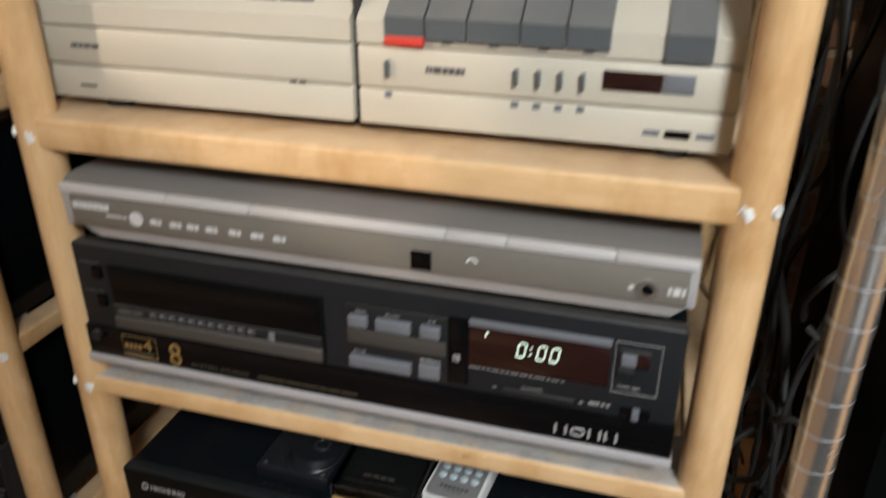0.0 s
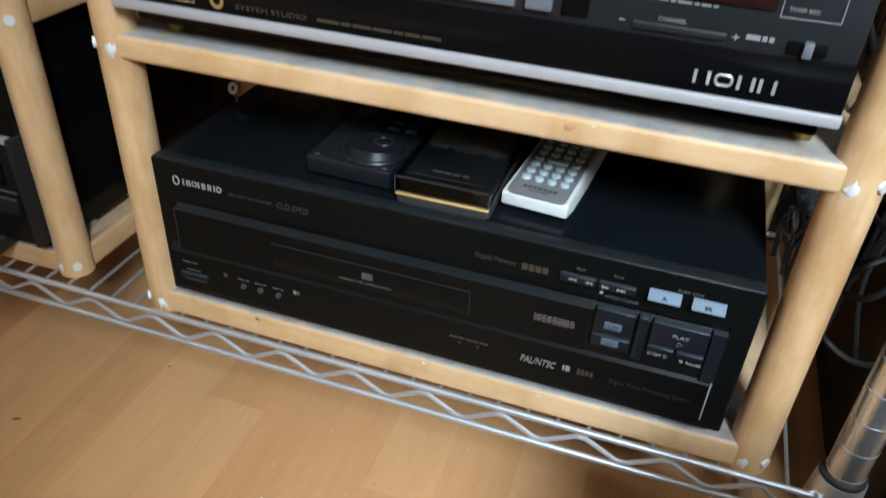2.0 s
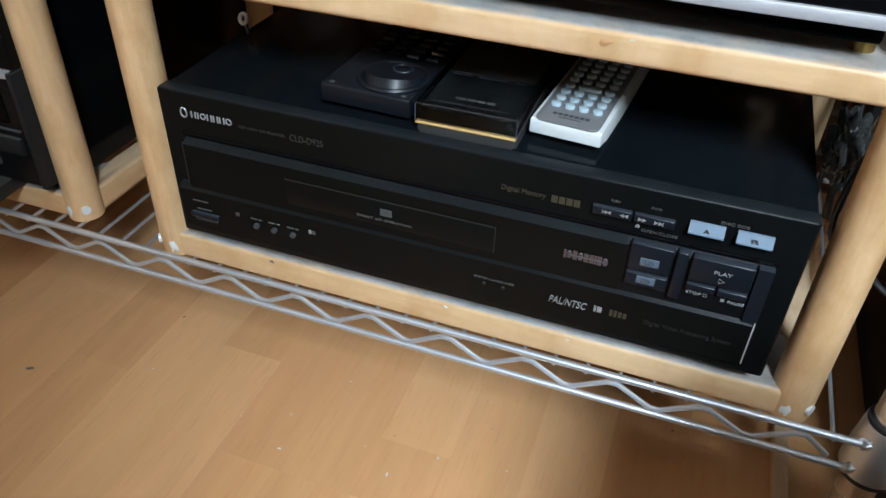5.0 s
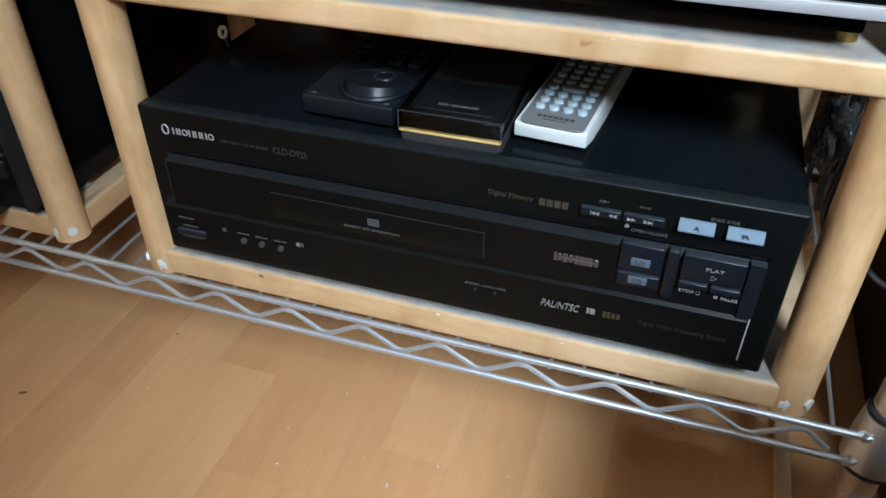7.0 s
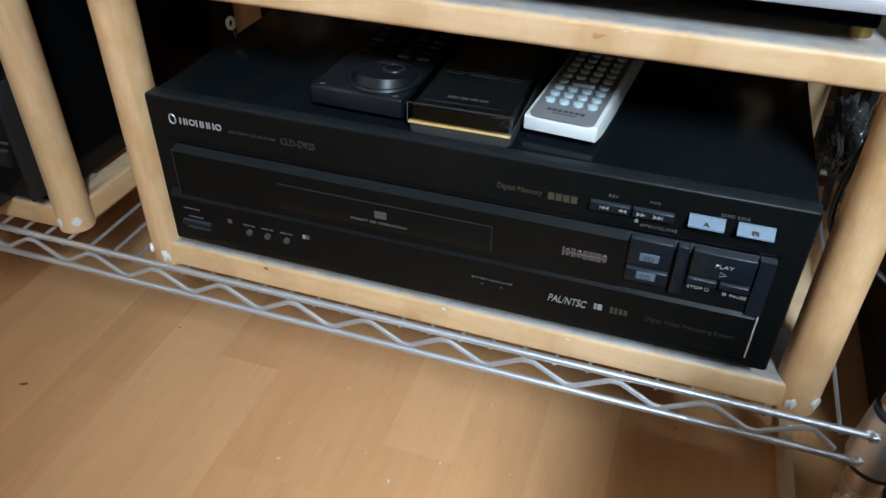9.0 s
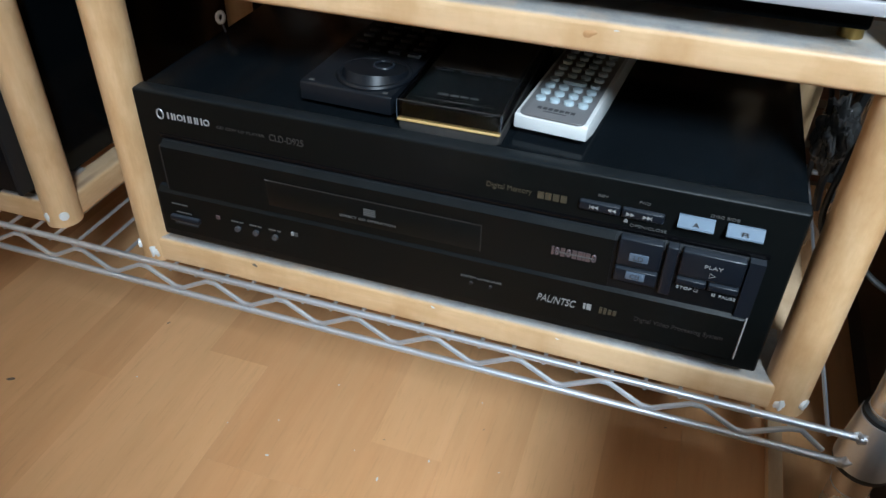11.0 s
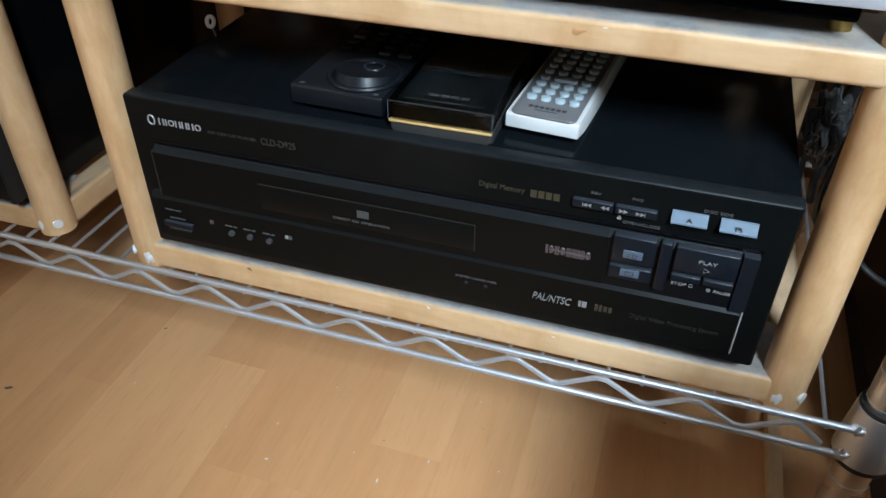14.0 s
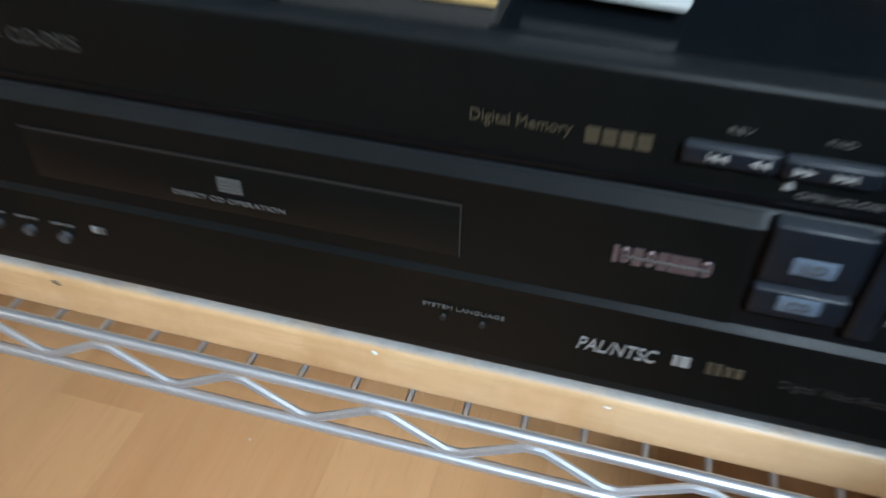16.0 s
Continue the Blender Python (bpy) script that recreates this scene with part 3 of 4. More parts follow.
for x0, x1, letter in ((0.1458, 0.1652, "A"), (0.1718, 0.1912, "B")):
    key = part("side_key", prism([(0.003, 0.3034), (-0.0046, 0.3034), (-0.0046, 0.3044), (-0.0004, 0.3092), (0.003, 0.3094)], x0, x1, "x"), SILVER_KEY, fascia, "silver key with a bluish window reflection in its colour")
    mid = (x0 + x1) / 2
    lettering(letter, mid - 0.0019, mid + 0.0019, 0.3048, -0.0038, DARK_PRINT, key, 0.0030)
power = part("power_key", box(-0.193, -0.1695, -0.0078, 0.0, 0.2275, 0.2318, 0.0012, 3), BLUE_BLACK, flap)
part("power_rib", box(-0.1905, -0.172, -0.0066, 0.0, 0.2245, 0.2258, 0.0004), DARK_GREY, flap)
part("indicator", box(-0.1555, -0.1527, -0.0058, 0.0, 0.2360, 0.2390, 0.0003), LENS_RED, flap)
for x in (-0.139, -0.1248, -0.1100):
    part("round_key", rod((x, -0.0072, 0.2318), (x, 0.0, 0.2318), 0.0020, 16), ROUND_KEY, flap)
    bars(x - 0.0045, x + 0.0045, 0.2368, 0.2376, FY, FAINT, flap, "21")
part("indicator", box(-0.0975, -0.0955, -0.0058, 0.0, 0.2365, 0.2393, 0.0003), PRINT, flap)
bars(-0.0950, -0.0925, 0.2366, 0.2394, FY, FAINT, flap, "1")
for x in (0.0305, 0.0435):
    part("pin_key", rod((x, -0.0062, 0.2312), (x, 0.0, 0.2312), 0.0011, 12), DARK_GREY, flap)
# maker's mark and printing
part("emblem", tube([(-0.1890 + 0.0024 * math.cos(q), 0.0008, 0.3081 + 0.0034 * math.sin(q)) for q in (radians(a) for a in range(0, 360, 20))], 0.00055, 6, closed=True), BADGE, fascia)
loops(-0.1838, -0.1515, 0.3055, 0.3102, 0.0008, BADGE, fascia, "hiohhho", stroke=0.2)
lettering("CD CDV LD PLAYER", -0.147, -0.1122, 0.3054, 0.0008, GHOST, fascia, 0.0019)
lettering("CLD-D925", -0.1088, -0.0848, 0.3040, 0.0008, GHOST, fascia, 0.0048)
lettering("Digital Memory", 0.035, 0.0625, 0.3012, 0.0008, DULL_GOLD, fascia, 0.0046)
bars(0.0660, 0.0832, 0.3010, 0.3057, 0.0008, DULL_GOLD, fascia, "2222", "badge")
lettering("REV", 0.1005, 0.1063, 0.3100, 0.0008, FAINT, fascia, 0.0016)
lettering("FWD", 0.1235, 0.1295, 0.3104, 0.0008, FAINT, fascia, 0.0016)
lettering("DISC SIDE", 0.1620, 0.1772, 0.3107, 0.0008, FAINT, fascia, 0.0017)
lettering("OPEN/CLOSE", 0.1205, 0.1412, 0.2948, 0.0, FAINT, fascia, 0.0018)
lettering("LD", 0.1268, 0.1322, 0.2775, -0.0080, DARK_PRINT, band, 0.0031)
lettering("CD", 0.1268, 0.1322, 0.2642, -0.0080, DARK_PRINT, band, 0.0031)
part("key_lens", box(0.1240, 0.1350, -0.0077, -0.006, 0.2762, 0.2818, 0.0004), BLUE_LENS, band, "blue-grey lens in the key")
part("key_lens", box(0.1240, 0.1350, -0.0077, -0.006, 0.2630, 0.2684, 0.0004), BLUE_LENS, band, "blue-grey lens in the key")
lettering("PLAY", 0.1655, 0.1755, 0.2818, -0.0073, PRINT, band, 0.0023)
lettering("STOP", 0.1535, 0.1622, 0.2615, -0.0037, PRINT, band, 0.0020)
lettering("PAUSE", 0.1775, 0.1868, 0.2607, -0.0037, PRINT, band, 0.0020)
for x, z, s in ((0.1707, 0.2775, 0.0016),):
    part("symbol", tube([(x - s, -0.0073, z + s), (x + s, -0.0073, z), (x - s, -0.0073, z - s)], 0.00025, 5, closed=True), PRINT, band)
part("symbol", tube([(0.1645 + a, -0.0037, 0.2625 + b) for a, b in ((-0.001, -0.001), (0.001, -0.001), (0.001, 0.001), (-0.001, 0.001))], 0.0002, 5, closed=True), PRINT, band)
bars(0.1735, 0.1755, 0.2609, 0.2629, -0.0037, PRINT, band, "11", "symbol")


def arrows(x, z, s, way, bar, owner):
    bm = bmesh.new()
    for k in (0, 1):
        x0 = x + way * s * 1.1 * k
        prism([(x0, z - s * 0.55), (x0 + way * s, z), (x0, z + s * 0.55)], -0.0026, -0.0015, "y", bm=bm)
    if bar:
        box(x + way * 2.25 * s - 0.0002, x + way * 2.25 * s + 0.0002, -0.0026, -0.0015, z - s * 0.55, z + s * 0.55, bm=bm)
    part("symbol", bm, PRINT, owner)


arrows(0.1018, 0.3040, 0.0022, -1, True, fascia)
arrows(0.1118, 0.3040, 0.0022, -1, False, fascia)
arrows(0.1175, 0.3038, 0.0022, 1, False, fascia)
arrows(0.1268, 0.3038, 0.0022, 1, True, fascia)
bm = bmesh.new()
prism([(0.1168, 0.2978), (0.1192, 0.2978), (0.1180, 0.2992)], -0.0002, 0.0008, "y", bm=bm)
box(0.1168, 0.1192, -0.0002, 0.0008, 0.2968, 0.2973, bm=bm)
part("symbol", bm, PRINT, fascia)
loops(0.0790, 0.1062, 0.2672, 0.2732, -0.0047, LENS_RED, tray, "iohohhiho", stroke=0.24)
part("badge", box(0.0820, 0.1050, -0.0054, -0.0046, 0.2695, 0.2703, 0.0002), FAINT, tray)
bm = bmesh.new()
for j in range(4):
    box(-0.0425, -0.0345, -0.0064, -0.0055, 0.2668 + 0.0014 * j, 0.2676 + 0.0014 * j, bm=bm)
part("emblem", bm, FAINT, tray)
lettering("DIRECT CD OPERATION", -0.0595, -0.0208, 0.2622, -0.0059, FAINT, tray, 0.0017)
lettering("SYSTEM LANGUAGE", 0.0235, 0.0505, 0.2351, FY, FAINT, flap, 0.0016)
lettering("PAL/NTSC", 0.0740, 0.0985, 0.2301, FY, PRINT, flap, 0.0055, 0.25)
bars(0.1030, 0.1080, 0.2314, 0.2354, FY, PRINT, flap, "12", "badge")
bars(0.1130, 0.1175, 0.2308, 0.2354, FY, DULL_GOLD, flap, "11", "badge")
bars(0.1185, 0.1235, 0.2312, 0.2348, FY, DULL_GOLD, flap, "11", "badge")
lettering("Digital Video Processing System", 0.1345, 0.1865, 0.2301, FY, DIM_MARK, flap, 0.0042)
bars(-0.1905, -0.178, 0.2408, 0.2416, FY, FAINT, flap, "32")
bars(-0.188, -0.176, 0.2341, 0.2348, FY, FAINT, flap, "2")

# ---- three remote controls lying on the player ----
TOP = 0.3228


def slab(w, l, h, r, z0=0.0, edge=0.0015):
    """A flat body with rounded corners, from y = 0 to l."""
    bm = prism(rounded(-w / 2, w / 2, 0, l, r, 5), z0, z0 + h)
    rim = [e for e in bm.edges if abs(e.verts[0].co.z - e.verts[1].co.z) < 1e-6]
    bmesh.ops.bevel(bm, geom=rim, offset=edge, segments=2, affect="EDGES", profile=0.5)
    return bm


def wedge(w, l, h, lift, r=0.004):
    """A handset whose underside rises towards its near end."""
    bm = prism([(0.0, lift), (0.0, h - 0.001), (0.0015, h), (l, h), (l, 0.0), (0.055, 0.0), (0.018, lift * 0.35)], -w / 2, w / 2, "x")
    bmesh.ops.bevel(bm, geom=list(bm.edges), offset=0.0018, segments=2, affect="EDGES", profile=0.5, clamp_overlap=True)
    return bm


r1 = thing("remote_control", (-0.0630, 0.0190, TOP), "large charcoal remote control with a round jog dial", "remote control", turn=-2.0, local=True)
part("body", wedge(0.062, 0.185, 0.0168, 0.0045), HANDSET, r1)
dial = part("jog_dial", rod((0.0090, 0.0265, 0.015), (0.0090, 0.0275, 0.0212), 0.0222, 40, 0.0200), HANDSET, r1)
part("hub", tube([(0.0125 + 0.0062 * math.cos(radians(a)), 0.0320 + 0.0062 * math.sin(radians(a)), 0.0213) for a in range(0, 360, 15)], 0.0010, 6, closed=True), BLUE_BLACK, dial)
part("shuttle_ring", tube([(0.0090 + 0.0225 * math.cos(radians(a)), 0.0255 + 0.0225 * math.sin(radians(a)), 0.0178) for a in range(0, 360, 12)], 0.0020, 8, closed=True), HANDSET, dial)
for k, (x, y) in enumerate((x, 0.062 + 0.0105 * j) for j in range(8) for x in (-0.021, -0.007, 0.007, 0.021)):
    part("key", box(x - 0.0042, x + 0.0042, y - 0.0022, y + 0.0022, 0.0163, 0.0186, 0.0006), SLATE_BLUE if k in (2, 3, 8) else BLUE_BLACK, r1)
for x in (-0.0245, 0.0255):
    bm = box(x - 0.0016, x + 0.0016, 0.003, 0.0055, 0.0166, 0.0170)
    part("mark", bm, FAINT, r1)

r2 = thing("remote_control", (0.0065, 0.0130, TOP), "black remote control in a clear plastic case with a brass line", "remote control", turn=0.6, local=True)
part("case_bottom", slab(0.0635, 0.16, 0.0066, 0.0022), CASE_GREY, r2)
part("brass_line", box(-0.0318, 0.0318, -0.0018, 0.002, 0.0068, 0.0083, 0.0004), BRASS, r2, "shiny brass trim line")
part("body", box(-0.0300, 0.0300, 0.0016, 0.156, 0.0068, 0.0172, 0.0006), BLACK_PANEL, r2)
for x0, x1 in ((-0.0255, -0.0135), (-0.0085, 0.0115), (0.0155, 0.0245)):
    part("key", box(x0, x1, 0.052, 0.0535, 0.0172, 0.0182, 0.0003), SLATE_BLUE, r2)
part("screen", box(-0.029, 0.029, 0.056, 0.150, 0.0172, 0.0176), LEDGE, r2)
bm = box(-0.013, -0.0065, 0.0180, 0.0204, 0.0173, 0.0176)
for x in (-0.005, 0.0012, 0.0075):
    box(x, x + 0.005, 0.0180, 0.0204, 0.0173, 0.0176, bm=bm)
part("badge", bm, PRINT, r2)
part("lettering", box(-0.026, 0.024, 0.0105, 0.0114, 0.0173, 0.0176), FAINT, r2)
case = part("case_front", box(-0.0322, 0.0322, -0.0012, -0.0004, 0.0086, 0.0205, 0.0002, 1), FILM, r2, "clear plastic with cracked corners")
part("case_top", box(-0.0322, 0.0322, -0.0003, 0.165, 0.0197, 0.0205, 0.0002, 1), FILM, r2)
for x in (-0.0322, 0.0314):
    part("case_side", box(x, x + 0.0008, -0.0003, 0.165, 0.0100, 0.0196, 0.0002, 1), FILM, r2)
part("edge", box(-0.0320, 0.0320, -0.00155, -0.00125, 0.0203, 0.0205), FAINT, case, "thin lighter line along the case edge")
for x in (-0.0322, 0.0318):
    part("edge", box(x, x + 0.0004, -0.00155, -0.00125, 0.0086, 0.0200), SLATE_BLUE, case, "thin lighter line along the case edge")
for x, z, l, turn in ((0.0270, 0.0165, 0.0048, 52), (0.0292, 0.0140, 0.0040, -35), (0.0240, 0.0190, 0.0060, 8), (-0.0200, 0.0185, 0.0016, 70), (0.0060, 0.0178, 0.0012, 30)):
    c, s = l / 2 * math.cos(radians(turn)), l / 2 * math.sin(radians(turn))
    part("crack", rod((x - c, -0.0013, z - s), (x + c, -0.0013, z + s), 0.00018, 6), FAINT, case)

r3 = thing("remote_control", (0.0640, 0.0280, TOP), "white remote control with a grey face and pale rubber keys", "remote control", turn=-4.8, local=True)
part("body", wedge(0.0445, 0.155, 0.0150, 0.0055), WHITE, r3)
part("face", slab(0.0395, 0.149, 0.0012, 0.004, 0.0146, 0.0004), REMOTE_FACE, r3)
for j in range(10):
    for k in range(4):
        x, y = -0.0132 + 0.0088 * k, 0.0225 + 0.0098 * j
        if j == 3 and k in (1, 2):
            if k == 1:
                part("key", slab(0.015, 0.0055, 0.0028, 0.0024, 0.0150, 0.0007), PALE_KEY, r3).location = (0.0, y - 0.0027, 0)
            continue
        part("key", slab(0.0062, 0.0058, 0.0028, 0.0026, 0.0150, 0.0008), PALE_KEY, r3).location = (x, y - 0.0029, 0)
bm = bmesh.new()
for x in range(7):
    box(-0.0115 + 0.0034 * x, -0.0090 + 0.0034 * x, 0.0098, 0.0128, 0.0157, 0.0160, bm=bm)
part("badge", bm, DARK_PRINT, r3)
part("lettering", box(-0.007, 0.007, 0.0070, 0.0078, 0.0157, 0.0160), DARK_PRINT, r3)

# ---- video recorder on the second shelf ----
vcr = thing("video_recorder", (0.0, 0.17, 0.4068), "black video recorder with a lit clock and a silver bottom strip", "video recorder")
part("cabinet", box(-0.2105, 0.2125, 0.014, 0.33, 0.4285, 0.5265, 0.002), BLACK_METAL, vcr)
front = part("fascia", box(-0.2115, 0.2135, 0.003, 0.0145, 0.4345, 0.5275, 0.0018, 3), DARK_GREY, vcr, "dark grey moulded front")
lower = part("lower_band", box(-0.2125, 0.2142, 0.0012, 0.010, 0.4352, 0.4605, 0.0008), GLOSS_BLACK, vcr, "glossy black lower band")
part("bottom_strip", box(-0.2145, 0.2152, -0.0005, 0.013, 0.4285, 0.4352, 0.0012), STRIP, vcr, "bright aluminium strip")
part("chassis", box(-0.206, 0.208, 0.012, 0.32, 0.4175, 0.4290, 0.002), BLACK_METAL, vcr)
feet(vcr, -0.195, 0.2045, 0.036, 0.30, 0.4068, 0.4180, 0.0062, OLD_BRASS)
part("window_frame", box(-0.1835, -0.0165, 0.0015, 0.006, 0.4625, 0.5145, 0.0008), BLACK_PANEL, front)
part("cassette_door", box(-0.1805, -0.0195, 0.0005, 0.004, 0.4835, 0.5125, 0.0008), SMOKE, front, "smoked cassette door")
ledge = part("ledge", box(-0.1825, -0.0185, -0.0012, 0.004, 0.4635, 0.4735, 0.0008), LEDGE, front, "dusty grey-brown ledge")
part("key_strip", box(-0.1825, -0.0185, -0.0004, 0.004, 0.4742, 0.4828, 0.0006), CHARCOAL, front)
for k in range(11):
    part("channel_key", box(-0.152 + 0.0078 * k, -0.1457 + 0.0078 * k, -0.0014, 0.002, 0.4762, 0.4812, 0.0005), SMALL_KEY, front)
    part("key_mark", box(-0.1505 + 0.0078 * k, -0.1478 + 0.0078 * k, -0.0017, 0.0, 0.4798, 0.4808), PRINT, front)
part("channel_key", box(-0.0575, -0.0530, -0.0020, 0.002, 0.4750, 0.4815, 0.0005), GREY_KEY, front)
bars(-0.1785, -0.158, 0.4770, 0.4800, -0.0006, FAINT, front, "32")
for z in (0.5015, 0.4785):
    part("side_key", box(-0.1965, -0.1885, 0.0005, 0.006, z, z + 0.0095, 0.0012), GLOSS_BLACK, front)
    bars(-0.2065, -0.1905, z + 0.0115, z + 0.0122, 0.0028, FAINT, front, "32")
part("knob", rod((-0.2025, -0.0025, 0.4530), (-0.2025, 0.003, 0.4530), 0.0042, 20), DARK_GREY, front)
part("key_field", box(-0.0010, 0.0690, 0.0022, 0.006, 0.4620, 0.5120, 0.0008), CHARCOAL, front)
part("field_stripe", box(0.0, 0.0680, 0.0016, 0.004, 0.4830, 0.4935, 0.0004), LEDGE, front)
for x0, x1, z0, z1 in ((0.0018, 0.0150, 0.4965, 0.5055), (0.0208, 0.0448, 0.4965, 0.5055), (0.0510, 0.0645, 0.4965, 0.5055), (0.0012, 0.0448, 0.4655, 0.4745), (0.0502, 0.0645, 0.4655, 0.4765)):
    part("key", box(x0, x1, -0.0015, 0.004, z0, z1, 0.0010, 3), GREY_KEY, front, "ribbed grey key")
for text, x0, x1, z in (("REW", 0.0065, 0.0142, 0.5068), ("PLAY", 0.0270, 0.0375, 0.5068), ("FF", 0.0560, 0.0610, 0.5068), ("STOP", 0.0040, 0.0125, 0.4758)):
    lettering(text, x0, x1, z, 0.0020, PRINT, front, 0.0020)
bars(0.0505, 0.0640, 0.4775, 0.4792, 0.0020, PRINT, front, "2311")
part("dark_field", box(0.0690, 0.0830, 0.0020, 0.006, 0.4640, 0.5140, 0.0008), GLOSS_BLACK, front)
bars(0.0728, 0.0775, 0.4815, 0.4868, 0.0019, PRINT, front, "12", "badge")
part("clock_top", box(0.0830, 0.1712, 0.0006, 0.006, 0.5102, 0.5150, 0.0008), GREY_KEY, front)
clock = part("clock_window", box(0.0832, 0.1712, 0.0010, 0.006, 0.4812, 0.5100, 0.0006), RED_SMOKE, front, "dark red smoked clock window")


def digit(x, z, w, h, lean, segments="abcdef", r=0.00045):
    """A seven-segment figure: the lit segments alone."""
    at = lambda u, v: (x + u * w + lean * v * h, 0.0007, z + v * h)
    lines = {"a": ((0, 1), (1, 1)), "b": ((1, 1), (1, 0.5)), "c": ((1, 0.5), (1, 0)), "d": ((0, 0), (1, 0)), "e": ((0, 0.5), (0, 0)), "f": ((0, 1), (0, 0.5))}
    bm = bmesh.new()
    for s in segments:
        (u0, v0), (u1, v1) = lines[s]
        a, b = Vector(at(u0, v0)), Vector(at(u1, v1))
        tube([a.lerp(b, 0.1), a.lerp(b, 0.9)], r, 6, bm=bm)
    return part("digit", bm, DISPLAY, clock, "glowing blue-green figure")


for x in (0.1140, 0.1265, 0.1348):
    digit(x, 0.4935, 0.0046, 0.0100, 0.16)
part("colon", rod((0.1225, 0.0006, 0.4960), (0.1225, 0.0012, 0.4960), 0.0007, 8, bm=rod((0.1231, 0.0006, 0.5008), (0.1231, 0.0012, 0.5008), 0.0007, 8)), DISPLAY, clock)
part("clock_mark", tube([(0.0944, 0.0008, 0.5048), (0.0950, 0.0008, 0.5078)], 0.0006, 6), DISPLAY, clock)
bars(0.0835, 0.1450, 0.4784, 0.4794, 0.0028, PRINT, front, "3112112213121")
part("outline", tube([(x, 0.0026, z) for x, z in ((0.1735, 0.4785), (0.2005, 0.4785), (0.2005, 0.5145), (0.1735, 0.5145))], 0.0004, 5, closed=True), PRINT, front)
part("timer_switch", box(0.1762, 0.1948, 0.0, 0.004, 0.4985, 0.5098, 0.0008), CHARCOAL, front)
part("timer_slider", box(0.1775, 0.1865, -0.0018, 0.003, 0.4998, 0.5085, 0.0010), GREY_KEY, front)
part("timer_tip", box(0.1868, 0.1938, -0.0008, 0.003, 0.4998, 0.5085, 0.0006), RED_SMOKE, front)
part("timer_key", box(0.1760, 0.1860, -0.0002, 0.004, 0.4905, 0.4960, 0.0008), DARK_GREY, front)
lettering("TIMER REC", 0.1765, 0.1905, 0.4815, 0.0028, PRINT, front, 0.0020)
lettering("CHANNEL", 0.1180, 0.1320, 0.4685, 0.0028, PRINT, front, 0.0020)
lettering("+", 0.1545, 0.1580, 0.4640, 0.0028, PRINT, front, 0.0034)
bars(0.1610, 0.1740, 0.4655, 0.4680, 0.0028, PRINT, front, "311")
bars(0.0990, 0.1020, 0.4660, 0.4666, 0.0028, PRINT, front, "1")
part("slide_switch", box(0.1805, 0.1985, 0.0010, 0.005, 0.4620, 0.4680, 0.0008), GLOSS_BLACK, front)
part("slide_knob", box(0.1875, 0.1920, -0.0020, 0.003, 0.4615, 0.4690, 0.0006), GREY_KEY, front)
part("channel_rocker", box(0.1060, 0.1520, 0.0012, 0.004, 0.4630, 0.4668, 0.0008), CHARCOAL, front)
loops(0.1400, 0.1820, 0.4405, 0.4475, 0.0008, BADGE, lower, "hohh", "maker_badge", 0.24)
lettering("8", -0.1420, -0.1325, 0.4378, 0.0009, GOLD, lower, 0.0185)
part("outline", tube([(x, 0.0011, z) for x, z in ((-0.1815, 0.4392), (-0.1530, 0.4392), (-0.1530, 0.4565), (-0.1815, 0.4565))], 0.0004, 5, closed=True), GOLD, lower)
lettering("4", -0.1640, -0.1565, 0.4458, 0.0009, GOLD, lower, 0.0090)
bars(-0.1795, -0.1655, 0.4460, 0.4498, 0.0009, GOLD, lower, "1111")
bars(-0.1795, -0.1560, 0.4408, 0.4440, 0.0009, DULL_GOLD, lower, "3")
lettering("SYSTEM STUDIO", -0.1245, -0.0780, 0.4395, 0.0009, DULL_GOLD, lower, 0.0030)
bars(-0.0710, 0.0050, 0.4402, 0.4418, 0.0009, DULL_GOLD, lower, "5244234")

# ---- slim disc player lying on the recorder ----
def trapeze(x0, x1, x2, x3, top, foot, y0, y1, back):
    """A skirt that narrows downwards."""
    bm = bmesh.new()
    rows = [[bm.verts.new(p) for p in ((a, ya, z), (b, ya, z), (b, back, z), (a, back, z))] for a, b, ya, z in ((x0, x1, y0, top), (x2, x3, y1, foot))]
    for k in range(4):
        bm.faces.new((rows[0][k - 1], rows[0][k], rows[1][k], rows[1][k - 1]))
    bm.faces.new(rows[0])
    bm.faces.new(rows[1])
    return bm


dvd = thing("slim_disc_player", (0.0, 0.15, 0.5275), "slim silver disc player with a champagne grey front", "disc player")
side = [(0.002, 0.5445), (0.002, 0.5725), (0.010, 0.5775), (0.255, 0.5790), (0.255, 0.5370), (0.020, 0.5360)]
part("cabinet", prism(side, -0.2065, 0.2130, "x"), TOP_SILVER, dvd, "brushed silver steel cover with dust")
face = part("fascia", box(-0.2075, 0.2140, 0.0005, 0.008, 0.5430, 0.5735, 0.0020, 3), SILVER, dvd)
panel = part("front_panel", box(-0.2000, 0.2090, -0.0008, 0.004, 0.5445, 0.5670, 0.0008), CHAMPAGNE, dvd, "champagne grey front strip")
part("lower_lip", trapeze(-0.196, 0.2095, -0.184, 0.2015, 0.5432, 0.5352, 0.0022, 0.0040, 0.05), SILVER, dvd)
for x0, x1 in ((-0.2065, -0.125), (-0.1242, -0.0625), (-0.0617, 0.0675), (0.0683, 0.1045), (0.1053, 0.1670), (0.1678, 0.2130)):
    part("top_key", box(x0, x1, -0.0015, 0.010, 0.5678, 0.5738, 0.0009), BRIGHT_SILVER, dvd, "long silver key along the upper edge")
part("sensor", box(0.0460, 0.0592, -0.0016, 0.002, 0.5462, 0.5585, 0.0004), SMOKE, panel)
